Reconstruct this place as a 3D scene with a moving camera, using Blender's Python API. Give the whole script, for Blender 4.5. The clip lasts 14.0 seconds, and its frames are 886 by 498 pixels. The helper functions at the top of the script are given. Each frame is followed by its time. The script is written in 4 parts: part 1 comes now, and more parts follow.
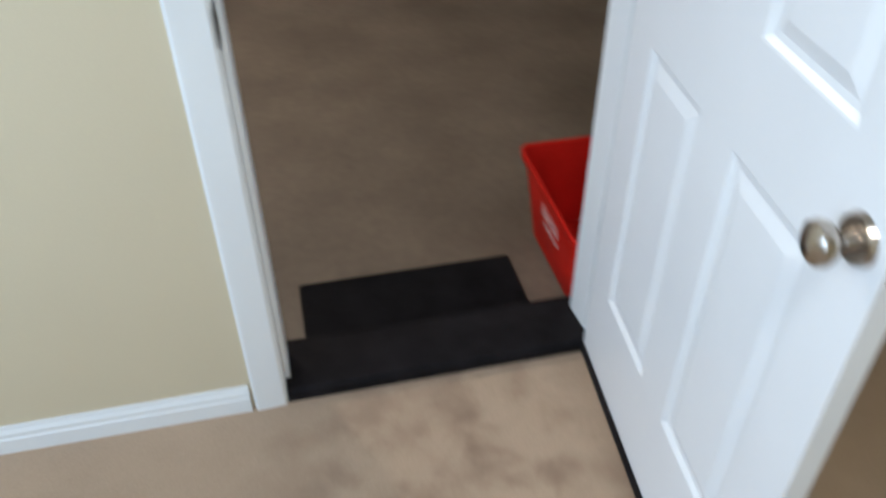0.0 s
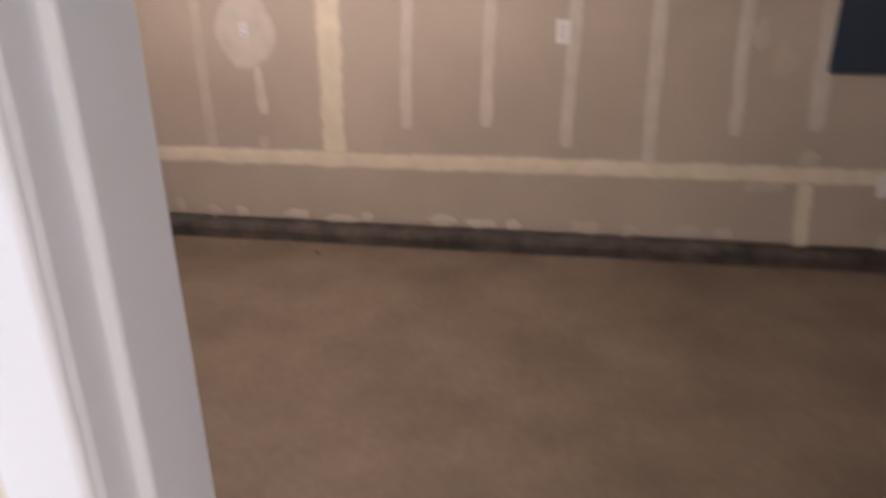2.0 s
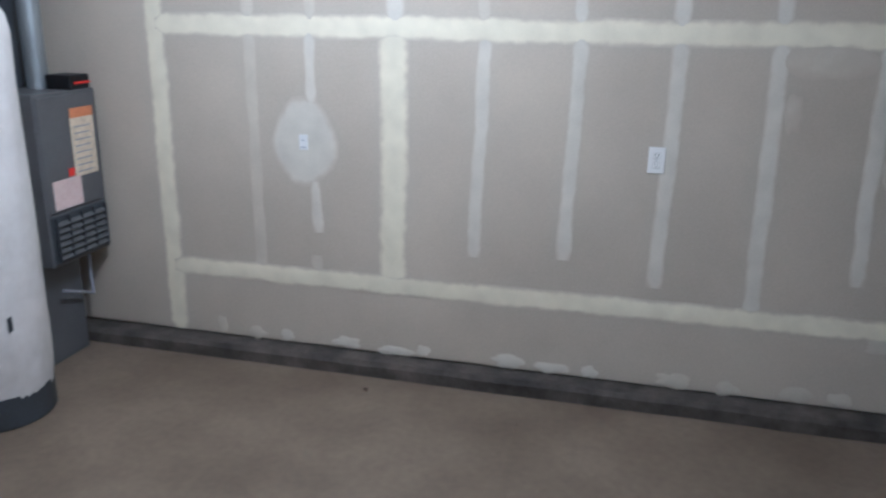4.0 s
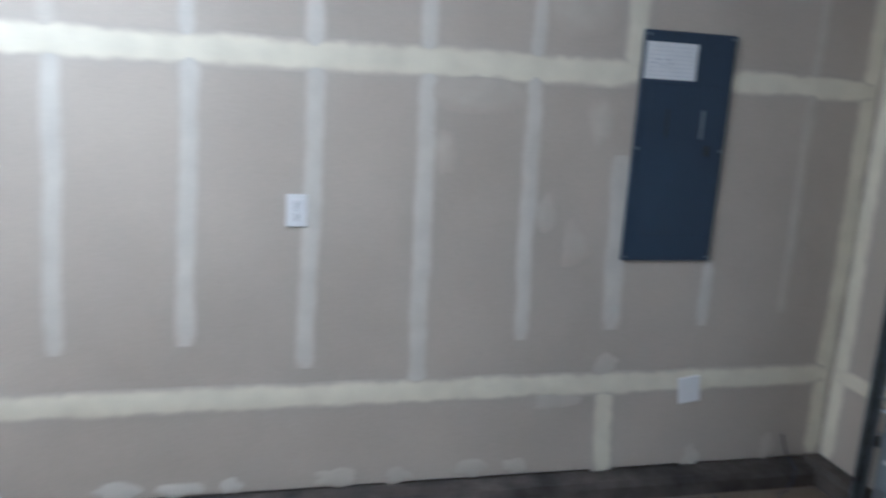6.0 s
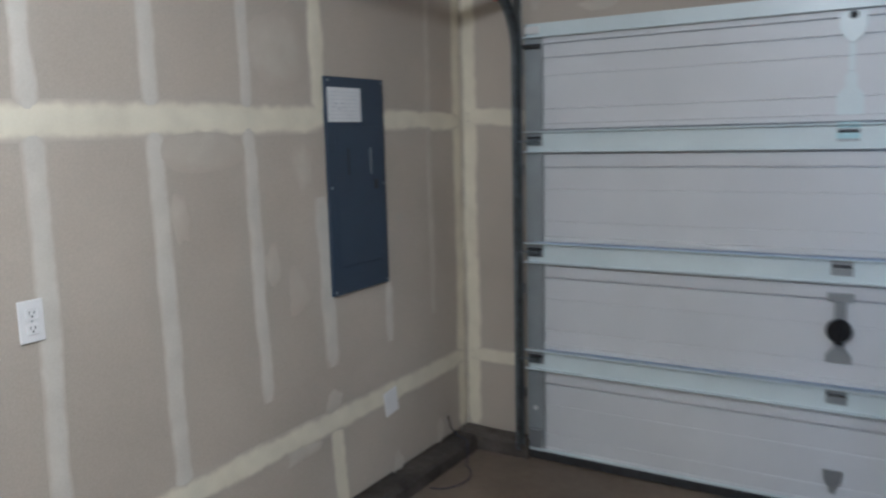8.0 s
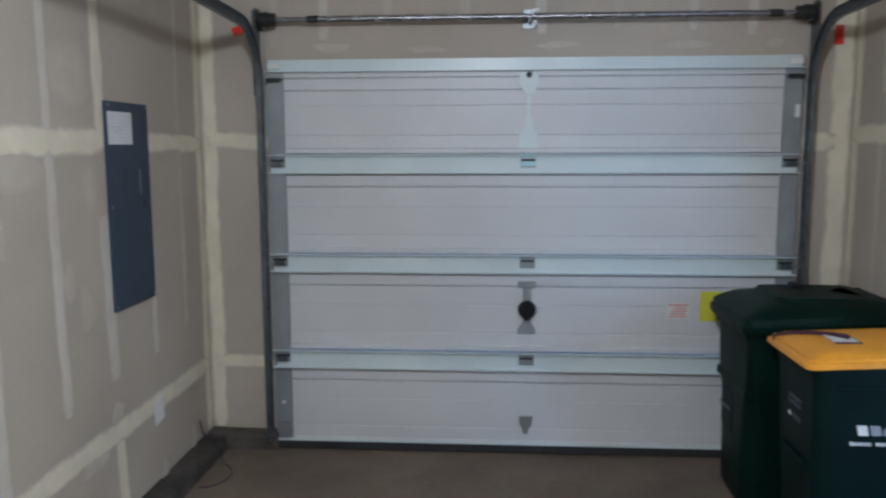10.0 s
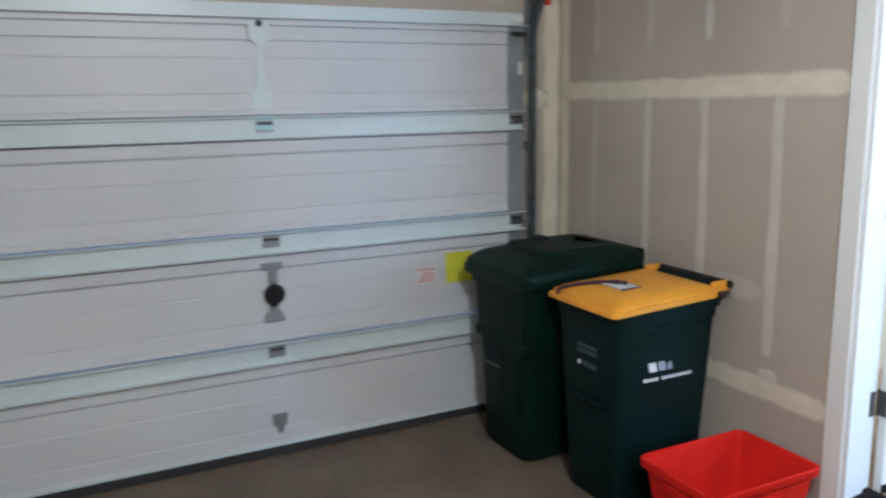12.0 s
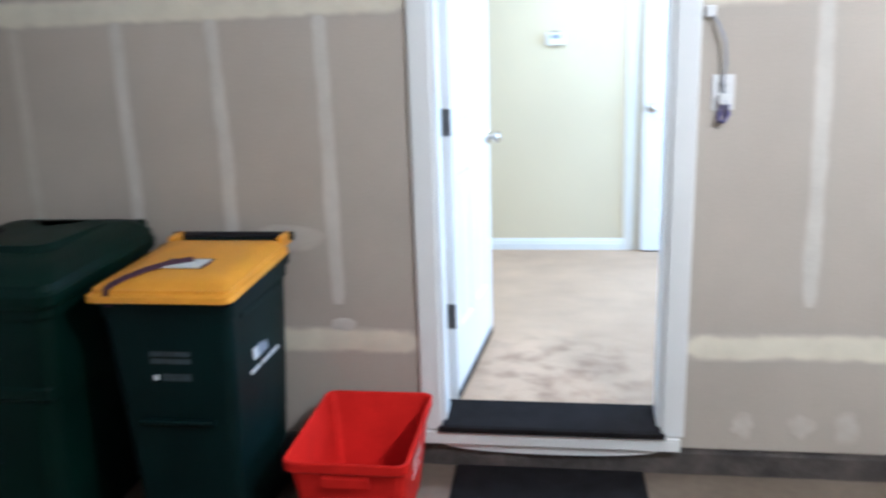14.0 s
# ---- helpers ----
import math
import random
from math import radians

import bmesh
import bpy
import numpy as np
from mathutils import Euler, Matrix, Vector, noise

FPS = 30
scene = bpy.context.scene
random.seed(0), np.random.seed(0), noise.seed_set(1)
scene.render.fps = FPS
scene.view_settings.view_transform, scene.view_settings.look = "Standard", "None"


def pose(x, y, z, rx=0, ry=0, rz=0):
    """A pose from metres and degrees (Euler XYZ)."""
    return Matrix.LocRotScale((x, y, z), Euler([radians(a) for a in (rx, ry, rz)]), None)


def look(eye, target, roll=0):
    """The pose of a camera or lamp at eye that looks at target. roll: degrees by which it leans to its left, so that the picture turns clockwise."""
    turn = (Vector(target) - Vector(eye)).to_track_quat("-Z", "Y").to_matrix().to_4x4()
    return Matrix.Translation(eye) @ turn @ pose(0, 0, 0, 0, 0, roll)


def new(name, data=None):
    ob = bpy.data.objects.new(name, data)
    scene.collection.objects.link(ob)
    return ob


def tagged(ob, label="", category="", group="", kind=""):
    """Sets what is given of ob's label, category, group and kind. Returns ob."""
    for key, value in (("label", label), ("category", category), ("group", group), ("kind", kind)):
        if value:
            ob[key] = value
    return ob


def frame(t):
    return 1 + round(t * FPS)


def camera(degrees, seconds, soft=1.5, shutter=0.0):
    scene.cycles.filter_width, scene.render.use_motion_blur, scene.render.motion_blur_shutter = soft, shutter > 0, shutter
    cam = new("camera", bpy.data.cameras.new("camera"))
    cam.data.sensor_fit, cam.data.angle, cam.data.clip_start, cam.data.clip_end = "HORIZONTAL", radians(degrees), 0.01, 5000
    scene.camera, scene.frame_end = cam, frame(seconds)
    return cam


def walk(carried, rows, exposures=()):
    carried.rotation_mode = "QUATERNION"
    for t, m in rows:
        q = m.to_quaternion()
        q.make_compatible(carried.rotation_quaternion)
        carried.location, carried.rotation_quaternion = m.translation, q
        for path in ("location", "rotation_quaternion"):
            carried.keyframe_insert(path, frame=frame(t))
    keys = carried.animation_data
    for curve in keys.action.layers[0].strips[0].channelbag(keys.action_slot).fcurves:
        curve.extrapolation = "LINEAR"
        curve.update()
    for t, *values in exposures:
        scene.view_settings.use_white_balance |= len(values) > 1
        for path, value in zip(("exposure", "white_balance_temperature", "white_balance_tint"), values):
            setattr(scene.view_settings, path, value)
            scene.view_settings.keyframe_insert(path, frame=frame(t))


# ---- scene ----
cam = camera(58.40, 14.0, soft=2.3, shutter=0.8)
# seconds, x, y, z, yaw, pitch, roll
ROWS = [
    (0.0, -0.276, -1.505, 1.717, -12.73, -39.22, 0.28),
    (0.5, -0.133, -1.347, 1.712, -3.02, -35.87, 0.70),
    (1.0, -0.115, -1.076, 1.728, -1.45, -32.60, 0.76),
    (1.5, -0.106, -0.820, 1.762, 0.58, -29.71, 0.83),
    (2.0, -0.026, -0.601, 1.805, 8.68, -24.40, 0.52),
    (2.5, -0.074, -0.328, 1.786, 14.35, -20.30, 0.20),
    (2.7, -0.058, -0.291, 1.772, 16.45, -18.11, -0.69),
    (4.8, -0.180, 0.070, 1.795, 6.75, -15.90, -1.35),
    (5.0, -0.185, 0.131, 1.731, 2.83, -14.40, -1.77),
    (5.5, -0.158, 0.370, 1.642, -3.05, -11.64, -2.41),
    (6.0, -0.238, 0.650, 1.643, -13.93, -12.10, -3.45),
    (6.5, -0.416, 0.907, 1.635, -26.39, -11.46, -0.91),
    (7.0, -0.605, 0.997, 1.604, -35.62, -9.13, -0.46),
    (7.5, -0.931, 1.217, 1.624, -47.71, -8.83, -0.48),
    (8.0, -1.248, 1.397, 1.631, -58.83, -8.21, 1.45),
    (8.5, -1.549, 1.512, 1.626, -67.27, -8.56, 1.83),
    (8.7, -1.651, 1.544, 1.627, -70.56, -7.78, 1.61),
    (10.8, -1.985, 2.009, 1.709, -94.16, -6.79, -0.15),
    (11.0, -1.916, 2.061, 1.644, -96.65, -6.17, 0.03),
    (11.5, -1.750, 2.366, 1.682, -106.81, -8.21, 0.40),
    (12.0, -1.386, 2.555, 1.692, -116.47, -10.57, 0.92),
    (12.5, -1.083, 2.677, 1.633, -127.00, -10.61, -0.12),
    (13.0, -0.711, 2.904, 1.600, -144.33, -11.54, 0.00),
    (13.5, -0.364, 2.808, 1.576, -158.01, -13.19, 1.75),
    (14.0, 0.011, 2.762, 1.544, -172.15, -13.77, 1.78),
]
# seconds, stops, kelvin, tint
EXPOSURES = [
    (0.0, 0.02, 4850, 5), (0.5, 0.24, 4950, 6), (1.0, 0.36, 4800, 7), (1.6, 0.38, 4800, 9), (2.2, 0.18, 5700, 28), (2.5, 0.22, 5300, 26),
    (2.7, 0.16, 4750, 17), (4.8, 0.55, 4000, 4), (6.5, 0.72, 4000, 4), (8.0, 0.6, 4300, 4), (8.7, 0.6, 4300, 4), (11.0, 0.7, 4270, 4),
    (12.0, 0.88, 4430, 4), (12.5, 0.96, 4500, 4), (13.0, 0.96, 4520, 5), (14.0, 1.07, 4200, 5),
]
walk(cam, [(t, pose(x, y, z, 90 + pitch, roll, yaw)) for t, x, y, z, yaw, pitch, roll in ROWS], EXPOSURES)

# ---- light ----
world = bpy.data.worlds.new("sky")
scene.world = world
world.use_nodes = True
sky = world.node_tree.nodes.new("ShaderNodeTexSky")
sky.sky_type, sky.sun_disc = "NISHITA", False
sky.sun_elevation, sky.sun_rotation = radians(40), radians(200)
world.node_tree.links.new(sky.outputs[0], world.node_tree.nodes["Background"].inputs[0])
world.node_tree.nodes["Background"].inputs[1].default_value = 0.1

sun = new("sun", bpy.data.lights.new("sun", "SUN"))
sun.data.energy, sun.data.angle, sun.data.color = 2.5, radians(0.5), (1.0, 0.95, 0.88)
sun.matrix_basis = pose(0, 0, 8, 50, 0, 20)

bulb = new("bulb_light", bpy.data.lights.new("bulb_light", "POINT"))
bulb.data.energy, bulb.data.color, bulb.data.shadow_soft_size = 95, (1.0, 0.785, 0.56), 0.10
bulb.matrix_basis = pose(-1.3, 1.95, 2.60)

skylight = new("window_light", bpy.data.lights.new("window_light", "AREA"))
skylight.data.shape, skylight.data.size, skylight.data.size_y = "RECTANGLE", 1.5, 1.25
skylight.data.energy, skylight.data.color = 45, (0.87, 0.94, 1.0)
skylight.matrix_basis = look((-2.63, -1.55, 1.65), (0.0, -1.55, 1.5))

# unseen lamp added to brighten the hall; no such fitting is known
hall = new("hall_fill_light", bpy.data.lights.new("hall_fill_light", "AREA"))
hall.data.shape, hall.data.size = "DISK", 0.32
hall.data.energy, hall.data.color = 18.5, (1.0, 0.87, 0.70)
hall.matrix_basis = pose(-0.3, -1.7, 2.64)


# ---- materials ----
def material(name, color, rough=0.6, metal=0.0, vary=0.12, scale=3.0, grain=60.0, bump=0.15, depth=0.002, second=None, spread=0.5, coat=0.0, spec=0.5):
    """A surface with large stains, fine grain and fine relief, in metres."""
    m = bpy.data.materials.new(name)
    m.use_nodes = True
    nt = m.node_tree
    b = nt.nodes["Principled BSDF"]
    tc = nt.nodes.new("ShaderNodeTexCoord")
    big, fine = nt.nodes.new("ShaderNodeTexNoise"), nt.nodes.new("ShaderNodeTexNoise")
    for n, s, d in ((big, scale, 5.0), (fine, grain, 3.0)):
        n.inputs["Scale"].default_value, n.inputs["Detail"].default_value = s, d
        nt.links.new(tc.outputs["Object"], n.inputs["Vector"])
    ramp = nt.nodes.new("ShaderNodeValToRGB")
    lo = second or tuple(c * (1 - 2 * vary) for c in color)
    hi = color if second else tuple(min(1, c * (1 + vary)) for c in color)
    ramp.color_ramp.elements[0].position, ramp.color_ramp.elements[1].position = 0.5 - spread / 2, 0.5 + spread / 2
    ramp.color_ramp.elements[0].color, ramp.color_ramp.elements[1].color = (*lo, 1), (*hi, 1)
    nt.links.new(big.outputs["Fac"], ramp.inputs[0])
    mix = nt.nodes.new("ShaderNodeMix")
    mix.data_type, mix.blend_type = "RGBA", "OVERLAY"
    mix.inputs["Factor"].default_value = min(0.6, vary * 2)
    nt.links.new(ramp.outputs[0], mix.inputs["A"])
    nt.links.new(fine.outputs["Fac"], mix.inputs["B"])
    nt.links.new(mix.outputs["Result"], b.inputs["Base Color"])
    mr = nt.nodes.new("ShaderNodeMapRange")
    mr.inputs["To Min"].default_value, mr.inputs["To Max"].default_value = max(0.03, rough - 0.1), min(1, rough + 0.1)
    nt.links.new(big.outputs["Fac"], mr.inputs["Value"])
    nt.links.new(mr.outputs[0], b.inputs["Roughness"])
    bp = nt.nodes.new("ShaderNodeBump")
    bp.inputs["Strength"].default_value, bp.inputs["Distance"].default_value = bump, depth
    nt.links.new(fine.outputs["Fac"], bp.inputs["Height"])
    nt.links.new(bp.outputs[0], b.inputs["Normal"])
    b.inputs["Metallic"].default_value = metal
    b.inputs["Coat Weight"].default_value = coat
    b.inputs["Specular IOR Level"].default_value = spec
    return m


CARPET = 0.168
DRY = (0.468, 0.416, 0.345)
M = {}
M["drywall"] = material("drywall_paper", DRY, 0.85, vary=0.07, scale=1.6, grain=160, bump=0.08, depth=0.001)
M["paint_beige"] = material("beige_wall_paint", (0.63, 0.547, 0.37), 0.6, vary=0.03, scale=1.2, grain=240, bump=0.2, depth=0.0012)
M["ceiling"] = material("white_ceiling", (0.80, 0.79, 0.76), 0.9, vary=0.04, scale=2, grain=120, bump=0.3)
M["concrete"] = material("garage_concrete", (0.186, 0.146, 0.104), 0.7, vary=0.10, scale=2.4, grain=26, bump=0.10, depth=0.002, second=(0.108, 0.081, 0.056), spread=0.45)
M["stem"] = material("stem_wall_concrete", (0.105, 0.088, 0.074), 0.9, vary=0.14, scale=7, grain=40, bump=0.7, depth=0.008, second=(0.028, 0.024, 0.021), spread=0.42)
M["carpet"] = material("beige_carpet", (0.62, 0.455, 0.30), 0.95, vary=0.14, scale=3.2, grain=420, bump=1.0, depth=0.006, second=(0.48, 0.345, 0.225), spread=0.5)
M["trim"] = material("white_trim_paint", (0.80, 0.80, 0.78), 0.38, vary=0.02, scale=3, grain=90, bump=0.05)
M["leaf"] = material("white_door_paint", (0.80, 0.79, 0.775), 0.33, vary=0.02, scale=3, grain=120, bump=0.06)
M["panel_white"] = material("garage_door_enamel", (0.63, 0.638, 0.66), 0.42, vary=0.05, scale=1.5, grain=180, bump=0.12, depth=0.0008)
M["rail_white"] = material("reinforcement_enamel", (0.655, 0.72, 0.74), 0.35, vary=0.05, scale=2.5, grain=120, bump=0.08)
M["galv"] = material("galvanised_steel", (0.33, 0.35, 0.37), 0.42, 0.65, vary=0.07, scale=5, grain=240, bump=0.05)
M["stile"] = material("dull_zinc_stile", (0.33, 0.355, 0.37), 0.5, 0.35, vary=0.10, scale=7, grain=240, bump=0.05)
M["track"] = material("track_steel", (0.17, 0.19, 0.21), 0.42, 0.8, vary=0.25, scale=8, grain=60, bump=0.1)
M["dark_steel"] = material("dark_steel", (0.06, 0.06, 0.062), 0.45, 0.7, vary=0.2, scale=10, grain=60, bump=0.1)
M["shaft"] = material("oiled_shaft_steel", (0.34, 0.34, 0.36), 0.26, 0.95, vary=0.12, scale=12, grain=60, bump=0.1)
M["black_plastic"] = material("black_plastic", (0.010, 0.010, 0.012), 0.45, vary=0.15, scale=12, grain=120, spec=0.25)
M["rubber"] = material("black_rubber", (0.0125, 0.0105, 0.011), 0.85, vary=0.3, scale=14, grain=260, bump=0.6, depth=0.002, spec=0.12)
M["mat"] = material("black_ribbed_mat", (0.0125, 0.0115, 0.0125), 0.9, vary=0.3, scale=10, grain=320, bump=0.8, depth=0.003, spec=0.12)
M["panel_blue"] = material("blue_grey_panel_enamel", (0.028, 0.045, 0.078), 0.42, vary=0.08, scale=4, grain=140, bump=0.05)
M["paper"] = material("white_paper", (0.72, 0.72, 0.73), 0.8, vary=0.05, scale=12, grain=200)
M["faint_print"] = material("faint_pencil_print", (0.50, 0.52, 0.58), 0.8)
M["seal"] = material("grey_rubber_seal", (0.03, 0.031, 0.033), 0.75, vary=0.2, scale=8, grain=120, bump=0.2)
M["grey_print"] = material("grey_printing", (0.30, 0.32, 0.38), 0.8)
M["plate"] = material("white_plastic_plate", (0.78, 0.77, 0.76), 0.35, vary=0.03, scale=8, grain=100, bump=0.03)
M["slot"] = material("dark_slot", (0.03, 0.03, 0.03), 0.7)
M["brass"] = material("satin_nickel", (0.50, 0.45, 0.39), 0.22, 1.0, vary=0.08, scale=20, grain=90, bump=0.03)
M["hinge"] = material("dull_hinge_steel", (0.16, 0.15, 0.145), 0.42, 0.7, vary=0.15, scale=20, grain=90)
M["bin_green"] = material("dark_green_bin_plastic", (0.0028, 0.0138, 0.0092), 0.52, vary=0.18, scale=5, grain=200, bump=0.2, depth=0.001, spec=0.15)
M["bin_teal"] = material("dark_teal_bin_plastic", (0.0030, 0.0122, 0.0116), 0.52, vary=0.18, scale=5, grain=200, bump=0.2, depth=0.001, spec=0.15)
M["orange"] = material("orange_lid_plastic", (0.76, 0.35, 0.007), 0.38, vary=0.08, scale=6, grain=150, bump=0.1, depth=0.001)
M["red"] = material("red_crate_plastic", (0.60, 0.014, 0.005), 0.5, vary=0.1, scale=6, grain=150, bump=0.15, depth=0.001, spec=0.06)
M["crate_ink"] = material("worn_white_ink", (0.74, 0.50, 0.46), 0.5, vary=0.25, scale=60)
M["red_tag"] = material("red_plastic", (0.72, 0.03, 0.015), 0.4)
M["white_ink"] = material("white_ink", (0.72, 0.74, 0.75), 0.5, vary=0.1, scale=30)
M["grey_ink"] = material("faded_grey_ink", (0.05, 0.062, 0.066), 0.5, vary=0.2, scale=30)
M["purple"] = material("dark_purple_strap", (0.05, 0.015, 0.035), 0.6)
M["violet_cable"] = material("violet_cable_jacket", (0.16, 0.14, 0.33), 0.5)
M["grey_cable"] = material("grey_cable_jacket", (0.33, 0.33, 0.38), 0.5)
M["yellow"] = material("yellow_sticker", (0.66, 0.66, 0.02), 0.5, vary=0.05)
M["pink"] = material("pink_warning_print", (0.62, 0.34, 0.31), 0.6, vary=0.1, scale=20)
M["furnace"] = material("grey_furnace_enamel", (0.10, 0.10, 0.105), 0.45, vary=0.1, scale=5, grain=120, bump=0.05)
M["furnace_dark"] = material("dark_furnace_enamel", (0.045, 0.05, 0.06), 0.5, vary=0.15, scale=6, grain=100)
M["blanket"] = material("white_insulation_blanket", (0.66, 0.63, 0.62), 0.6, vary=0.08, scale=5, grain=22, bump=0.5, depth=0.012)
M["tag_cream"] = material("cream_tag_card", (0.66, 0.56, 0.42), 0.8, vary=0.1, scale=30)
M["tag_orange"] = material("orange_tag_card", (0.62, 0.24, 0.10), 0.8)
M["tag_pink"] = material("pale_pink_label", (0.66, 0.52, 0.50), 0.8)
# base colour carries the centre hinge's cyan glint
M["cyan_glint"] = material("pale_blue_hinge_glint", (0.48, 0.70, 0.76), 0.3, vary=0.1, scale=30, coat=0.4)
M["pebble"] = material("brown_pebble", (0.10, 0.07, 0.05), 0.9, vary=0.3, scale=80)


def compound(name, tone):
    """Joint compound that feathers out into the bare board by its coverage."""
    m = material(name, tone, 0.85, vary=0.06, scale=9, grain=130, bump=0.12, depth=0.0012)
    nt = m.node_tree
    b = nt.nodes["Principled BSDF"]
    src = b.inputs["Base Color"].links[0].from_socket
    at = nt.nodes.new("ShaderNodeAttribute")
    at.attribute_name = "cover"
    tc = nt.nodes.new("ShaderNodeTexCoord")
    n = nt.nodes.new("ShaderNodeTexNoise")
    n.inputs["Scale"].default_value, n.inputs["Detail"].default_value = 16, 6
    nt.links.new(tc.outputs["Object"], n.inputs["Vector"])
    add = nt.nodes.new("ShaderNodeMath")
    add.operation = "MULTIPLY_ADD"
    add.inputs[1].default_value, add.inputs[2].default_value = 0.7, -0.35
    nt.links.new(n.outputs["Fac"], add.inputs[0])
    s = nt.nodes.new("ShaderNodeMath")
    s.operation = "ADD"
    nt.links.new(at.outputs["Fac"], s.inputs[0])
    nt.links.new(add.outputs[0], s.inputs[1])
    mr = nt.nodes.new("ShaderNodeMapRange")
    mr.interpolation_type = "SMOOTHSTEP"
    mr.inputs["From Min"].default_value, mr.inputs["From Max"].default_value = 0.12, 0.72
    nt.links.new(s.outputs[0], mr.inputs["Value"])
    mix = nt.nodes.new("ShaderNodeMix")
    mix.data_type = "RGBA"
    mix.inputs["A"].default_value = (*DRY, 1)
    nt.links.new(mr.outputs[0], mix.inputs["Factor"])
    nt.links.new(src, mix.inputs["B"])
    nt.links.new(mix.outputs["Result"], b.inputs["Base Color"])
    return m


def trodden(m, at, reach, tone):
    """Brown scuffs and footprints worn into the pile around one spot."""
    nt = m.node_tree
    b = nt.nodes["Principled BSDF"]
    src = b.inputs["Base Color"].links[0].from_socket
    tc = nt.nodes.new("ShaderNodeTexCoord")
    dist = nt.nodes.new("ShaderNodeVectorMath")
    dist.operation = "DISTANCE"
    dist.inputs[1].default_value = at
    nt.links.new(tc.outputs["Object"], dist.inputs[0])
    fade = nt.nodes.new("ShaderNodeMapRange")
    fade.interpolation_type = "SMOOTHSTEP"
    fade.inputs["From Min"].default_value, fade.inputs["From Max"].default_value = reach, 0.1
    nt.links.new(dist.outputs["Value"], fade.inputs["Value"])
    n = nt.nodes.new("ShaderNodeTexNoise")
    n.inputs["Scale"].default_value, n.inputs["Detail"].default_value, n.inputs["Distortion"].default_value = 8, 4.0, 0.2
    nt.links.new(tc.outputs["Object"], n.inputs["Vector"])
    mark = nt.nodes.new("ShaderNodeMapRange")
    mark.interpolation_type = "SMOOTHSTEP"
    mark.inputs["From Min"].default_value, mark.inputs["From Max"].default_value = 0.38, 0.72
    nt.links.new(n.outputs["Fac"], mark.inputs["Value"])
    both = nt.nodes.new("ShaderNodeMath")
    both.operation = "MULTIPLY"
    nt.links.new(fade.outputs[0], both.inputs[0])
    nt.links.new(mark.outputs[0], both.inputs[1])
    mix = nt.nodes.new("ShaderNodeMix")
    mix.data_type = "RGBA"
    mix.inputs["B"].default_value = (*tone, 1)
    nt.links.new(both.outputs[0], mix.inputs["Factor"])
    nt.links.new(src, mix.inputs["A"])
    nt.links.new(mix.outputs["Result"], b.inputs["Base Color"])


trodden(M["carpet"], (0.02, -0.52, CARPET), 0.70, (0.335, 0.225, 0.145))
M["mud_cream"] = compound("cream_joint_compound", (0.735, 0.685, 0.545))
M["mud_white"] = compound("white_joint_compound", (0.60, 0.565, 0.497))
M["mud_thin"] = compound("thin_joint_compound", (0.535, 0.492, 0.415))


# ---- builders ----
def part(name, bm, mat, parent=None, label="", smooth=False):
    me = bpy.data.meshes.new(name)
    bmesh.ops.recalc_face_normals(bm, faces=bm.faces[:])
    bm.to_mesh(me)
    bm.free()
    me.materials.append(M[mat])
    if smooth:
        me.polygons.foreach_set("use_smooth", [True] * len(me.polygons))
        me.set_sharp_from_angle(angle=radians(38))
    ob = new(name, me)
    if parent:
        ob.parent = parent
    if label:
        ob["label"] = label
    return ob


def thing(name, label, category, at=(0, 0, 0), group=""):
    e = new(name)
    e.empty_display_size = 0.05
    e.location = at
    return tagged(e, label, category, group)


def box(x0, x1, y0, y1, z0, z1, bevel=0.0, bm=None, seg=1):
    own = bmesh.new()
    bmesh.ops.create_cube(own, size=1, matrix=Matrix.Translation(((x0 + x1) / 2, (y0 + y1) / 2, (z0 + z1) / 2)) @ Matrix.Diagonal((abs(x1 - x0), abs(y1 - y0), abs(z1 - z0), 1)))
    if bevel:
        bmesh.ops.bevel(own, geom=own.edges[:], offset=bevel, segments=seg, affect="EDGES", profile=0.6)
    return join(bm, own)


def join(bm, own):
    if bm is None:
        return own
    me = bpy.data.meshes.new("tmp")
    own.to_mesh(me)
    own.free()
    bm.from_mesh(me)
    bpy.data.meshes.remove(me)
    return bm


def cyl(p, q, r, r2=None, n=16, bm=None, bevel=0.0):
    p, q = Vector(p), Vector(q)
    own = bmesh.new()
    turn = (q - p).to_track_quat("Z", "Y").to_matrix().to_4x4()
    bmesh.ops.create_cone(own, cap_ends=True, segments=n, radius1=r, radius2=r if r2 is None else r2, depth=(q - p).length, matrix=Matrix.Translation((p + q) / 2) @ turn)
    if bevel:
        caps = [e for e in own.edges if any(len(f.verts) > 4 for f in e.link_faces)]
        bmesh.ops.bevel(own, geom=caps, offset=bevel, segments=2, affect="EDGES")
    return join(bm, own)


def tube(points, r, n=8, bm=None):
    """A round cable or bar along points."""
    own = bmesh.new()
    pts = [Vector(p) for p in points]
    rings = []
    for i, p in enumerate(pts):
        d = (pts[min(i + 1, len(pts) - 1)] - pts[max(i - 1, 0)]).normalized()
        side = d.cross(Vector((0.31, 0.17, 0.93))).normalized()
        up = side.cross(d)
        rings.append([own.verts.new(p + r * (math.cos(a) * side + math.sin(a) * up)) for a in (k * math.tau / n for k in range(n))])
    for a, b in zip(rings, rings[1:]):
        for k in range(n):
            own.faces.new((a[k], a[(k + 1) % n], b[(k + 1) % n], b[k]))
    own.faces.new(rings[0][::-1])
    own.faces.new(rings[-1])
    return join(bm, own)


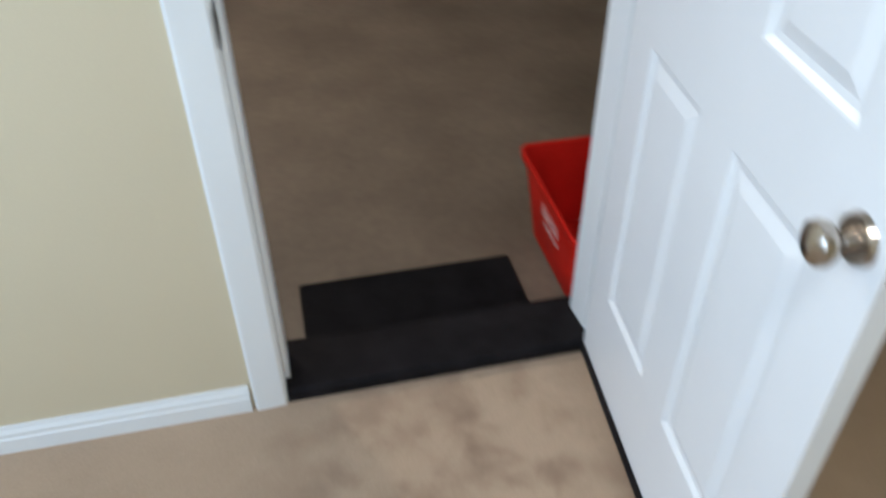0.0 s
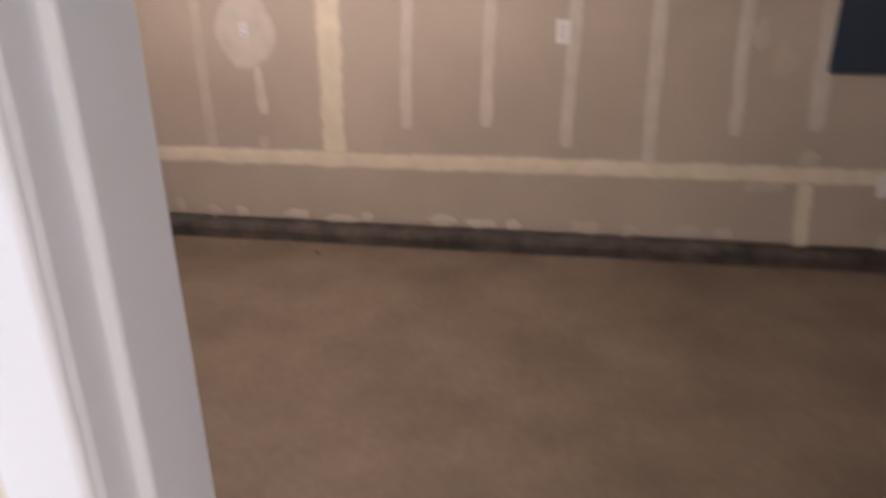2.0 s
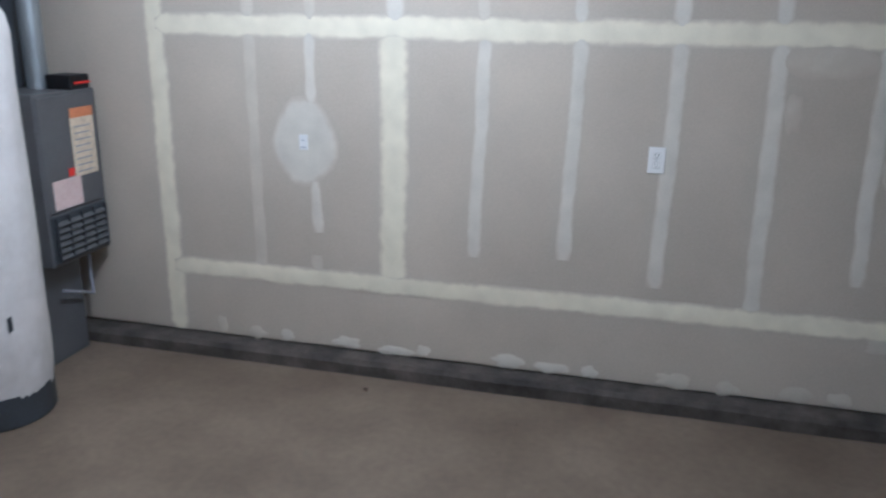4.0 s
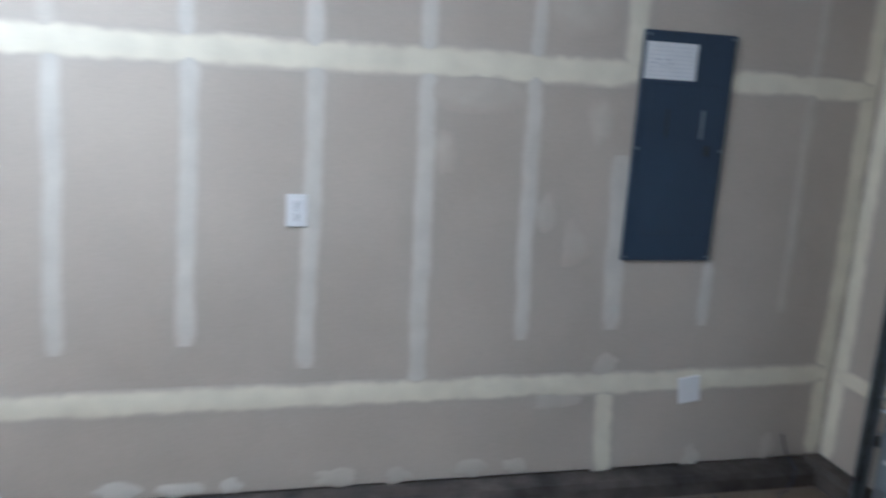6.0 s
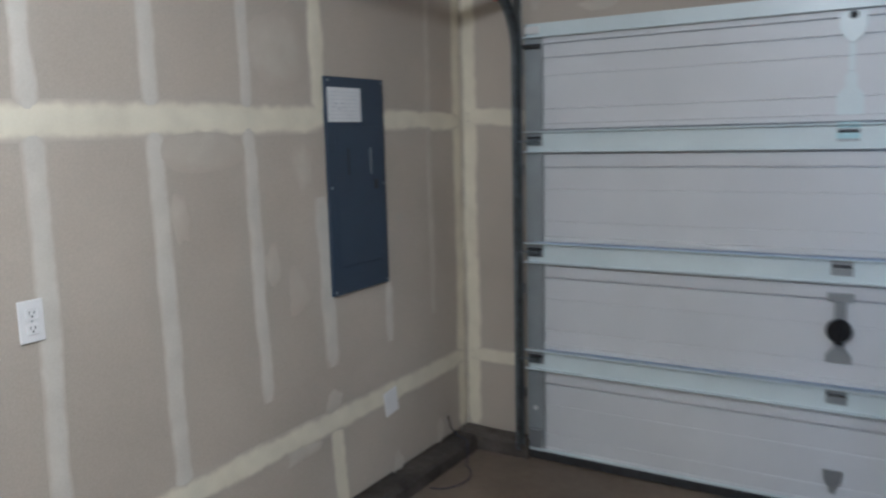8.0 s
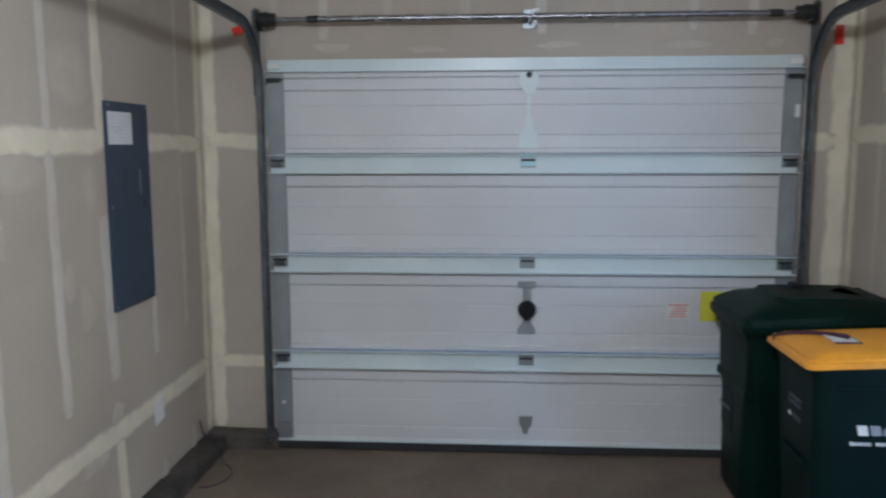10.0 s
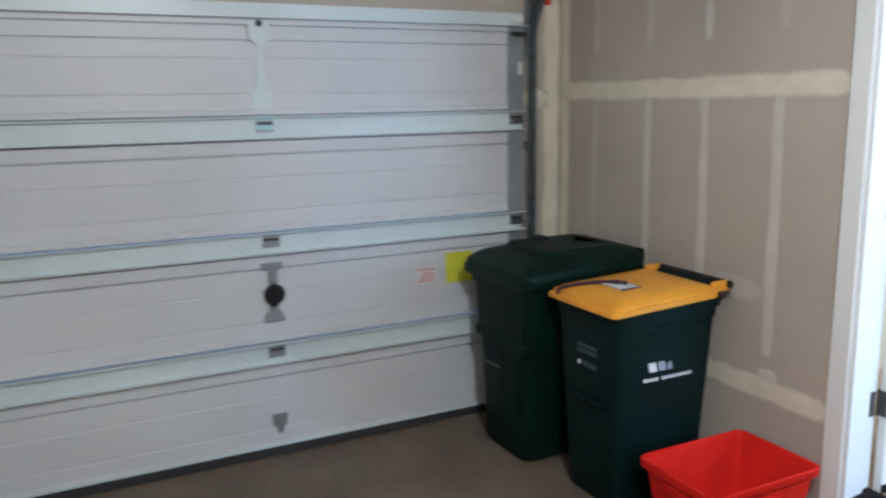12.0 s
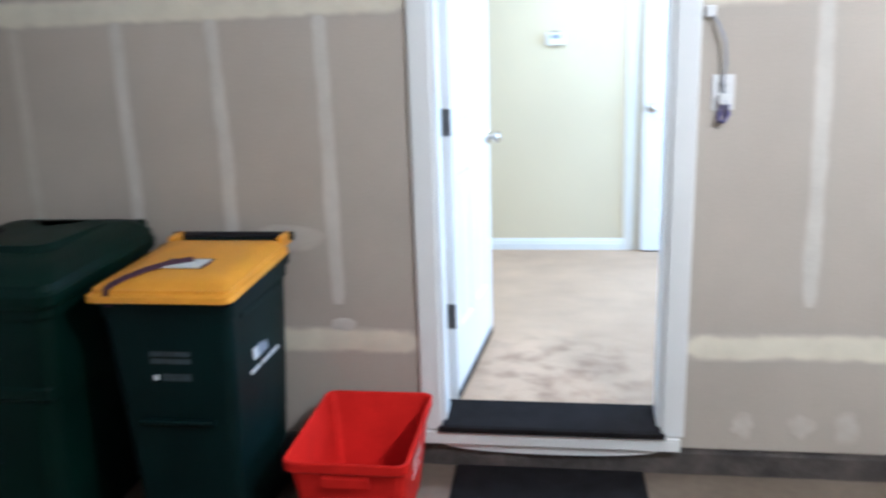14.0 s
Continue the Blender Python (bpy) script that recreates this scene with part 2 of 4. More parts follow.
def sweep(profile, axis, a, b, bm=None):
    """A closed profile, drawn as (p, q) pairs across the axis, carried from a to b along it."""
    own = bmesh.new()
    put = {"x": lambda s, p, q: (s, p, q), "y": lambda s, p, q: (p, s, q), "z": lambda s, p, q: (p, q, s)}[axis]
    u = [own.verts.new(put(a, p, q)) for p, q in profile]
    v = [own.verts.new(put(b, p, q)) for p, q in profile]
    n = len(profile)
    for i in range(n):
        own.faces.new((u[i], u[(i + 1) % n], v[(i + 1) % n], v[i]))
    own.faces.new(u)
    own.faces.new(v[::-1])
    return join(bm, own)


def ring_loft(rings, bm=None, cap_low=True, cap_high=True):
    own = bmesh.new()
    vs = [[own.verts.new(p) for p in ring] for ring in rings]
    n = len(vs[0])
    for a, b in zip(vs, vs[1:]):
        for k in range(n):
            own.faces.new((a[k], a[(k + 1) % n], b[(k + 1) % n], b[k]))
    if cap_low:
        own.faces.new(vs[0][::-1])
    if cap_high:
        own.faces.new(vs[-1])
    return join(bm, own)


def rounded(x0, x1, y0, y1, z, r, n=5):
    """A rounded rectangle at height z (or at z(x, y))."""
    out = []
    for cx, cy, a0 in ((x1 - r, y1 - r, 0), (x0 + r, y1 - r, 90), (x0 + r, y0 + r, 180), (x1 - r, y0 + r, 270)):
        for k in range(n):
            a = radians(a0 + 90 * k / (n - 1))
            x, y = cx + r * math.cos(a), cy + r * math.sin(a)
            out.append((x, y, z(x, y) if callable(z) else z))
    return out


# a wall's plane: origin at the place, u along it, n out of it
PLANES = {
    "north": (Vector((0, 3.433, 0)), Vector((1, 0, 0)), Vector((0, -1, 0))),
    "south": (Vector((0, 0.0, 0)), Vector((1, 0, 0)), Vector((0, 1, 0))),
    "east": (Vector((2.30, 0, 0)), Vector((0, 1, 0)), Vector((-1, 0, 0))),
}


def mud(plane, u0, z0, u1, z1, width, mat, parent, seed, wob=0.006, thick=0.0008, ragged=True):
    """A strip of joint compound from (u0, z0) to (u1, z1) on a wall, with wandering, feathered edges."""
    rnd = random.Random(seed)
    o, u, n = PLANES[plane]
    a, b = Vector((u0, z0)), Vector((u1, z1))
    length = (b - a).length
    steps = max(3, int(length / 0.045))
    d = (b - a) / length
    side = Vector((-d.y, d.x))
    bm = bmesh.new()
    cover = bm.verts.layers.float.new("cover")
    cross = ((-0.72, 0.0, 0.0002), (-0.44, 0.55, 0.45), (-0.16, 1.0, 1.0), (0.16, 1.0, 1.0), (0.44, 0.55, 0.45), (0.72, 0.0, 0.0002))
    rows = []
    ph = rnd.uniform(0, 50)
    for i in range(steps + 1):
        s = i / steps
        drift = wob * 1.6 * noise.noise(Vector((s * length * 1.7 + ph, 3.1, 0)))
        row = []
        end = min(1.0, min(s, 1 - s) * length / 0.02) if ragged else 1.0
        for c, cov, h in cross:
            e = wob * (1.4 * noise.noise(Vector((s * length * 5.5 + ph, 11 * (1 if c > 0 else -1), 1))) + 0.15 * noise.noise(Vector((s * length * 17 + ph, 23 * (1 if c > 0 else -1), 2)))) if abs(c) > 0.3 else 0
            w = width * c * (0.85 + 0.15 * end)
            p = a + d * (s * length) + side * (w + drift + e * (1 if c > 0 else -1))
            v = bm.verts.new(o + u * p.x + Vector((0, 0, p.y)) + n * (-0.0005 if cov == 0 else (0.0006 + 0.0003 * (seed % 3) + (0.0012 if abs(d.y) < 0.5 else 0)) * min(1, cov + 0.2) + thick * h))
            v[cover] = cov * (0.55 + 0.45 * end)
            row.append(v)
        rows.append(row)
    for r0, r1 in zip(rows, rows[1:]):
        for k in range(len(cross) - 1):
            bm.faces.new((r0[k], r0[k + 1], r1[k + 1], r1[k]))
    return part("joint_strip", bm, mat, parent, smooth=True)


def dab(plane, u, z, ru, rz, mat, parent, seed, strength=1.0):
    """A trowelled dab of compound."""
    rnd = random.Random(seed)
    o, ud, n = PLANES[plane]
    bm = bmesh.new()
    cover = bm.verts.layers.float.new("cover")
    ph = rnd.uniform(0, 50)
    mid = bm.verts.new(o + ud * u + Vector((0, 0, z)) + n * 0.003)
    mid[cover] = strength
    rings = []
    for f, cov, h in ((0.6, 1.0, 0.0028), (0.85, 0.7, 0.0015), (1.08, 0.0, -0.0004)):
        ring = []
        for k in range(20):
            t = k * math.tau / 20
            w = f * (1 + (0.5 if ru < 0.13 else 0.16) * noise.noise(Vector((1.3 * math.cos(t) + ph, 1.3 * math.sin(t), 0.3 * f))) + (0.12 if ru < 0.13 else 0.06) * noise.noise(Vector((4 * math.cos(t) + ph, 4 * math.sin(t), f))))
            v = bm.verts.new(o + ud * (u + ru * w * math.cos(t)) + Vector((0, 0, z + rz * w * math.sin(t))) + n * h)
            v[cover] = cov * strength
            ring.append(v)
        rings.append(ring)
    for k in range(20):
        bm.faces.new((mid, rings[0][k], rings[0][(k + 1) % 20]))
        for r0, r1 in zip(rings, rings[1:]):
            bm.faces.new((r0[k], r1[k], r1[(k + 1) % 20], r0[(k + 1) % 20]))
    return part("compound_dab", bm, mat, parent, smooth=True)


def structure(name, bm, mat, label="", smooth=False):
    return tagged(part(name, bm, mat, None, label, smooth), kind="structure")


# ---- garage shell ----
XW, XE, YN, TOP = -3.9, 2.30, 3.433, 2.75
JOINT = -0.55

floor = structure("floor", box(XW, JOINT - 0.0003, -0.03, YN + 0.05, -0.12, 0.0), "concrete", "brown-grey stained bare concrete garage slab")
floor_2 = structure("floor_2", box(JOINT + 0.0003, XE + 0.35, -0.03, YN + 0.05, -0.12, 0.0), "concrete", "brown-grey stained bare concrete garage slab")
structure("ground", box(-30, 30, -30, 30, -0.4, -0.121), "concrete", "plain ground under the house")

wall_north = structure("wall_north", box(XW - 0.12, XE + 0.12, YN + 0.02, YN + 0.12, 0.0, 0.094, bm=box(XW - 0.12, XE + 0.12, YN, YN + 0.12, 0.094, TOP)), "drywall", "bare grey drywall with cream taped joints")
wall_west = structure("wall_west", box(XW - 0.12, XW, 0.0, YN, 0.0, TOP), "drywall", "bare grey drywall")
# south wall: board on the garage side, painted board on the house side
DX0, DX1, DZ = -0.384, 0.442, 2.245
bm = box(XW, DX0, -0.075, 0.0, 0.106, TOP)
box(DX1, XE + 0.12, -0.075, 0.0, 0.106, TOP, bm=bm)
box(DX0, DX1, -0.075, 0.0, DZ, TOP, bm=bm)
wall_south = structure("wall_south", bm, "drywall", "bare grey drywall around a white door frame")
bm = box(-2.7, DX0, -0.15, -0.076, 0.0, 2.70)
box(DX1, 1.35, -0.15, -0.076, 0.0, 2.70, bm=bm)
box(DX0, DX1, -0.15, -0.076, DZ, 2.70, bm=bm)
wall_house = structure("wall_house_north", bm, "paint_beige", "smooth beige painted wall")
# east wall: two narrow piers and the header over the garage door
OY0, OY1, OZ = 0.295, 3.025, 2.115
bm = box(XE, XE + 0.14, 0.0, OY0, 0.0, TOP)
box(XE, XE + 0.14, OY1, YN, 0.0, TOP, bm=bm)
box(XE, XE + 0.14, OY0, OY1, OZ, TOP, bm=bm)
wall_east = structure("wall_east", bm, "drywall", "bare grey drywall piers and header round the garage door")
structure("ceiling", box(XW - 0.1, XE + 0.14, -0.07, YN + 0.1, TOP, TOP + 0.1), "ceiling", "flat garage ceiling")


def curb(name, axis, a, b, face, back, h, seed):
    """A rough low concrete stem wall along the foot of a wall."""
    rnd = random.Random(seed)
    own = bmesh.new()
    n = int(abs(b - a) / 0.08)
    rows = []
    for i in range(n + 1):
        s = a + (b - a) * i / n
        w = 0.010 * noise.noise(Vector((s * 2.1, seed, 0))) + 0.004 * noise.noise(Vector((s * 9, seed, 1)))
        z = h + 0.006 * noise.noise(Vector((s * 3.3, seed, 5)))
        sg = 1 if face < back else -1
        prof = ((face + w, -0.02), (face + w + 0.004 * sg, z - 0.022), (face + w + 0.022 * sg, z), (back, z + 0.002), (back, -0.02))
        rows.append([own.verts.new((s, p, q) if axis == "x" else (p, s, q)) for p, q in prof])
    for r0, r1 in zip(rows, rows[1:]):
        for k in range(5):
            own.faces.new((r0[k], r0[(k + 1) % 5], r1[(k + 1) % 5], r1[k]))
    own.faces.new(rows[0])
    own.faces.new(rows[-1][::-1])
    return structure(name, own, "stem", "rough dark concrete stem wall along the floor")


curb("stem_wall_north", "x", XW, XE - 0.09, 3.322, YN + 0.019, 0.078, 1)
curb("stem_wall_east_1", "y", OY1 + 0.01, YN - 0.002, 2.205, XE - 0.001, 0.092, 2)
curb("stem_wall_east_2", "y", 0.006, OY0 - 0.01, 2.215, XE - 0.001, 0.092, 3)
curb("stem_wall_south", "x", -3.2, XE - 0.1, 0.004, -0.07, 0.104, 4)

# ---- drywall joints ----
k = 100


def strips(plane, rows, parent):
    global k
    for u0, z0, u1, z1, w, mat in rows:
        k += 1
        mud(plane, u0, z0, u1, z1, w, mat, parent, k)


C, W, T = "mud_cream", "mud_white", "mud_thin"
strips("north", (
    # long joints
    (-2.46, 0.455, 2.255, 0.478, 0.082, C),
    (-2.46, 1.685, 1.208, 1.703, 0.09, C), (1.60, 1.70, 2.26, 1.695, 0.075, C),
    (-2.46, 0.09, -2.465, 2.72, 0.09, C), (2.252, 0.10, 2.252, 2.72, 0.072, C),
    (-1.255, 0.475, -1.24, 1.672, 0.12, C), (-1.235, 1.715, -1.23, 2.72, 0.075, W),
    # screw lines over the studs
    (-1.955, 0.47, -1.965, 1.672, 0.055, T), (-1.965, 1.715, -1.97, 2.72, 0.055, T),
    (-1.655, 1.34, -1.66, 1.672, 0.05, W), (-1.635, 0.70, -1.65, 0.96, 0.05, W), (-1.65, 0.50, -1.65, 0.58, 0.05, T), (-1.655, 1.715, -1.66, 2.72, 0.05, T),
    (-0.848, 0.645, -0.82, 1.672, 0.058, W), (-0.83, 1.722, -0.84, 2.72, 0.05, T),
    (-0.425, 0.67, -0.405, 1.672, 0.058, W), (-0.41, 1.722, -0.415, 2.72, 0.05, W),
    (-0.012, 0.575, 0.015, 1.672, 0.06, W), (0.005, 1.722, 0.0, 2.72, 0.055, W),
    (0.418, 0.48, 0.40, 1.672, 0.064, W), (0.40, 1.722, 0.395, 2.72, 0.058, W),
    (0.825, 0.665, 0.80, 1.672, 0.058, W), (0.80, 1.722, 0.795, 2.72, 0.05, W),
    (1.205, 0.70, 1.175, 1.40, 0.075, W), (1.185, 1.722, 1.17, 2.72, 0.075, C), (1.235, 0.08, 1.205, 0.46, 0.075, C),
    (1.615, 0.71, 1.61, 0.99, 0.05, W), (1.985, 0.76, 1.985, 1.672, 0.042, T), (1.985, 1.722, 1.985, 2.72, 0.04, T),
), wall_north)
for i, (u, z, ru, rz, mat, s) in enumerate((
    (-1.70, 1.155, 0.165, 0.205, W, 1.0), (0.885, 1.17, 0.042, 0.07, T, 0.48), (0.60, 1.60, 0.20, 0.07, T, 0.48), (0.97, 1.95, 0.15, 0.13, T, 0.48), (1.09, 1.52, 0.06, 0.10, T, 0.48),
    (1.02, 1.05, 0.07, 0.09, T, 0.3), (0.485, 1.38, 0.035, 0.08, T, 0.4), (1.20, 0.55, 0.06, 0.05, T, 0.8), (1.0, 0.40, 0.12, 0.035, T, 0.9),
    (-2.2, 0.14, 0.03, 0.05, T, 0.9), (-2.0, 0.12, 0.05, 0.035, T, 0.9), (-1.83, 0.125, 0.05, 0.03, W, 0.9), (-1.5, 0.125, 0.075, 0.032, W, 1), (-1.24, 0.11, 0.09, 0.026, W, 1),
    (-1.09, 0.125, 0.035, 0.035, W, 1), (-0.66, 0.125, 0.085, 0.035, W, 1), (-0.45, 0.115, 0.09, 0.028, W, 1), (-0.27, 0.12, 0.04, 0.032, W, 1), (0.12, 0.13, 0.085, 0.04, T, 1),
    (0.36, 0.12, 0.06, 0.035, T, 1), (0.66, 0.13, 0.08, 0.04, T, 1), (0.84, 0.13, 0.05, 0.04, T, 1), (1.64, 0.13, 0.04, 0.05, T, 1), (2.02, 0.14, 0.035, 0.06, T, 1))):
    dab("north", u, z, ru, rz, mat, wall_north, 300 + i, s)
strips("south", (
    (0.515, 0.50, 2.26, 0.515, 0.085, C), (0.515, 1.735, 2.26, 1.73, 0.085, C), (-0.455, 0.50, -3.2, 0.51, 0.085, C), (-0.455, 1.72, -3.2, 1.72, 0.085, C),
    (2.25, 0.12, 2.25, 2.72, 0.07, C),
    (0.815, 0.645, 0.822, 1.71, 0.05, W), (0.82, 1.95, 0.82, 2.72, 0.045, T), (1.205, 0.66, 1.215, 1.71, 0.048, W), (1.21, 1.93, 1.21, 2.72, 0.045, W),
    (1.58, 0.66, 1.572, 1.71, 0.045, W), (1.575, 1.92, 1.57, 2.72, 0.045, T), (1.985, 0.66, 1.98, 1.71, 0.04, T), (1.98, 1.93, 1.98, 2.72, 0.04, T),
    (-0.865, 0.655, -0.84, 1.70, 0.05, W), (-0.84, 1.78, -0.84, 2.72, 0.05, W), (-1.27, 0.655, -1.26, 1.70, 0.05, W), (-1.66, 0.655, -1.66, 1.70, 0.05, W),
), wall_south)
for i, (u, z, ru, rz, mat, s) in enumerate(((1.0, 0.90, 0.15, 0.05, T, 0.9), (0.80, 0.565, 0.05, 0.03, W, 1), (-0.66, 0.20, 0.05, 0.05, W, 0.42), (-0.86, 0.20, 0.05, 0.06, W, 0.42), (-1.02, 0.20, 0.045, 0.07, W, 0.42), (-1.25, 0.2, 0.05, 0.06, W, 0.42))):
    dab("south", u, z, ru, rz, mat, wall_south, 400 + i, s)
strips("east", (
    (3.055, 1.705, 3.40, 1.715, 0.078, C), (3.06, 0.485, 3.40, 0.482, 0.065, C), (3.385, 0.10, 3.385, 2.72, 0.07, C),
    (0.062, 0.12, 0.062, 2.72, 0.09, C), (0.08, 1.70, 0.26, 1.70, 0.08, C),
    (3.02, 2.2, 3.02, 2.72, 0.05, T), (2.75, 2.24, 2.74, 2.72, 0.05, W), (2.40, 2.30, 2.40, 2.72, 0.05, T), (2.0, 2.32, 2.0, 2.72, 0.05, T), (1.60, 2.26, 1.595, 2.72, 0.05, W),
    (1.2, 2.28, 1.2, 2.72, 0.05, T), (0.82, 2.27, 0.82, 2.72, 0.05, W), (0.52, 2.24, 0.52, 2.72, 0.05, W),
), wall_east)
for i, (u, z, ru, rz) in enumerate(((2.2, 2.185, 0.1, 0.02), (1.5, 2.20, 0.12, 0.02), (0.85, 2.2, 0.14, 0.025), (2.7, 2.2, 0.1, 0.03), (0.4, 2.2, 0.05, 0.03))):
    dab("east", u, z, ru, rz, T, wall_east, 450 + i, 0.8)

# ---- house shell ----
HS = -2.80
structure("house_floor", box(-2.7, 1.35, HS - 0.02, -0.076, 0.0, CARPET), "carpet", "beige cut-pile carpet with darker worn patches")
structure("wall_house_south", box(-2.7, 1.35, HS - 0.12, HS, 0.0, 2.70), "paint_beige", "smooth beige painted wall")
structure("wall_house_east", box(1.35, 1.45, HS - 0.12, -0.076, 0.0, 2.70), "paint_beige", "smooth beige painted wall")
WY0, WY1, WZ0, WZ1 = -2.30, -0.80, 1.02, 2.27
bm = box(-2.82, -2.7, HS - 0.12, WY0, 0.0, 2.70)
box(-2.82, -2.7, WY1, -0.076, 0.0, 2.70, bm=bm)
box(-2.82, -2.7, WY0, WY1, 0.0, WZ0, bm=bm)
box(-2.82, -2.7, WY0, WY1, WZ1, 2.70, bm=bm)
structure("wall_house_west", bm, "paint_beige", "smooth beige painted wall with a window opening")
structure("house_ceiling", box(-2.8, 1.45, HS - 0.1, -0.076, 2.70, 2.8), "ceiling", "white flat ceiling")

BASE = [(0.0, 0.0), (0.014, 0.0), (0.014, 0.045), (0.011, 0.05), (0.011, 0.062), (0.006, 0.072), (0.004, 0.082), (0.0, 0.082)]


def baseboard(name, axis, a, b, at, out):
    bm = sweep([(at + out * p, CARPET + q) for p, q in BASE], axis, a, b)
    return structure(name, bm, "trim", "white ridged baseboard")


baseboard("baseboard", "x", -2.69, -0.463, -0.1505, -1)
baseboard("baseboard", "x", 0.525, 1.34, -0.1505, -1)
baseboard("baseboard", "x", -0.462, 1.34, HS, 1)

# ---- the door between house and garage ----
RAB = -0.104


def jamb(x, sg):
    """A rabbeted jamb, thicker on the garage side of the door."""
    return sweep([(x, -0.15), (x + sg * 0.010, -0.15), (x + sg * 0.010, RAB - 0.001), (x + sg * 0.013, RAB), (x + sg * 0.020, RAB), (x + sg * 0.022, RAB + 0.003), (x + sg * 0.022, -0.002), (x + sg * 0.020, 0.0), (x, 0.0)], "z", 0.1605, DZ - 0.0225)


door_1 = structure("door_1", jamb(DX0, 1), "trim", "white painted door frame with the door standing open")
part("jamb", jamb(DX1, -1), "trim", door_1)
part("jamb", box(DX0, DX1, -0.15, 0.0, DZ - 0.022, DZ, 0.002), "trim", door_1)
CAS = [(0.0, 0.0), (0.0, 0.009), (0.006, 0.012), (0.040, 0.0145), (0.062, 0.016), (0.070, 0.016), (0.076, 0.011), (0.078, 0.0)]
for x, s in ((DX0 + 0.006, -1), (DX1 - 0.006, 1)):
    part("casing", sweep([(x + s * p, -0.1503 - q) for p, q in CAS], "z", CARPET, DZ + 0.06), "trim", door_1)
    part("casing", sweep([(x + s * p * 1.05, 0.0004 + q * 1.15) for p, q in CAS], "z", 0.1565, DZ + 0.08), "trim", door_1)
part("casing", sweep([(-0.1503 - q, DZ - 0.006 + p) for p, q in CAS], "x", DX0 - 0.07, DX1 + 0.07), "trim", door_1)
part("casing", sweep([(0.0004 + q * 1.15, DZ - 0.006 + p * 1.05) for p, q in CAS], "x", DX0 - 0.076, DX1 + 0.076), "trim", door_1)
part("sill_board", box(DX0 - 0.06, DX1 + 0.06, 0.021, 0.036, 0.104, 0.156, 0.003), "trim", door_1, "white painted board under the sill")
part("sill_fill", box(DX0 + 0.001, DX1 - 0.001, -0.149, 0.0205, 0.104, 0.160), "trim", door_1)
bm = bmesh.new()
arc = [bm.verts.new((0.03 + 0.40 * math.cos(a), 0.0205, 0.1035 - 0.036 * math.sin(a) ** 0.8)) for a in (math.pi * i / 24 for i in range(25))]
arc2 = [bm.verts.new((v.co.x, 0.006, v.co.z)) for v in arc]
bm.faces.new(arc)
bm.faces.new(arc2[::-1])
for i in range(25):
    bm.faces.new((arc[i], arc[(i + 1) % 25], arc2[(i + 1) % 25], arc2[i]))
part("sill_skirt", bm, "trim", door_1, "white curved filler under the sill board")

# strike plate on the latch jamb
bm = box(DX0 + 0.0103, DX0 + 0.013, -0.166, -0.112, 1.115, 1.185, 0.001)
strike = part("strike_plate", bm, "hinge", door_1, "dull steel strike plate")
part("latch_hole", box(DX0 + 0.0131, DX0 + 0.0138, -0.142, -0.122, 1.132, 1.168), "slot", strike)


def panel_face(bm, o, u, v, n, w, h, rects):
    """The face of a six-panel door: flat stiles and rails with moulded, raised panels."""
    us = sorted({0.0, w, *[r[0] for r in rects], *[r[1] for r in rects]})
    vs = sorted({0.0, h, *[r[2] for r in rects], *[r[3] for r in rects]})
    at = lambda a, b, d=0.0: bm.verts.new(o + u * a + v * b + n * d)
    for a0, a1 in zip(us, us[1:]):
        for b0, b1 in zip(vs, vs[1:]):
            if not any(r[0] <= a0 and a1 <= r[1] and r[2] <= b0 and b1 <= r[3] for r in rects):
                bm.faces.new((at(a0, b0), at(a1, b0), at(a1, b1), at(a0, b1)))
    for a0, a1, b0, b1 in rects:
        prev = None
        for inset, d in ((0.0, 0.0), (0.004, -0.001), (0.012, -0.008), (0.022, -0.009), (0.045, -0.0015), (0.048, -0.001)):
            ring = [at(a0 + inset, b0 + inset, d), at(a1 - inset, b0 + inset, d), at(a1 - inset, b1 - inset, d), at(a0 + inset, b1 - inset, d)]
            if prev:
                for i in range(4):
                    bm.faces.new((prev[i], prev[(i + 1) % 4], ring[(i + 1) % 4], ring[i]))
            prev = ring
        bm.faces.new(prev)
    return bm


def knob(parent, p, n, mat="brass"):
    """A round door knob on its rose; n points out of the leaf."""
    p, n = Vector(p), Vector(n)
    rose = part("knob_rose", cyl(p, p + n * 0.008, 0.033, 0.029, 24), mat, parent, smooth=True)
    prof = ((0.008, 0.014), (0.022, 0.012), (0.030, 0.016), (0.038, 0.025), (0.048, 0.0285), (0.056, 0.026), (0.062, 0.017), (0.064, 0.004))
    side = n.cross(Vector((0, 0, 1))).normalized()
    up = side.cross(n)
    rings = [[p + n * d + r * (math.cos(a) * side + math.sin(a) * up) for a in (i * math.tau / 20 for i in range(20))] for d, r in prof]
    return part("knob", ring_loft(rings), mat, parent, "round satin nickel knob", smooth=True)


SIX = [(0.11, 0.345, 0.275, 0.905), (0.46, 0.70, 0.275, 0.905), (0.11, 0.345, 1.075, 1.64), (0.46, 0.70, 1.075, 1.64), (0.11, 0.345, 1.735, 1.91), (0.46, 0.70, 1.735, 1.91)]


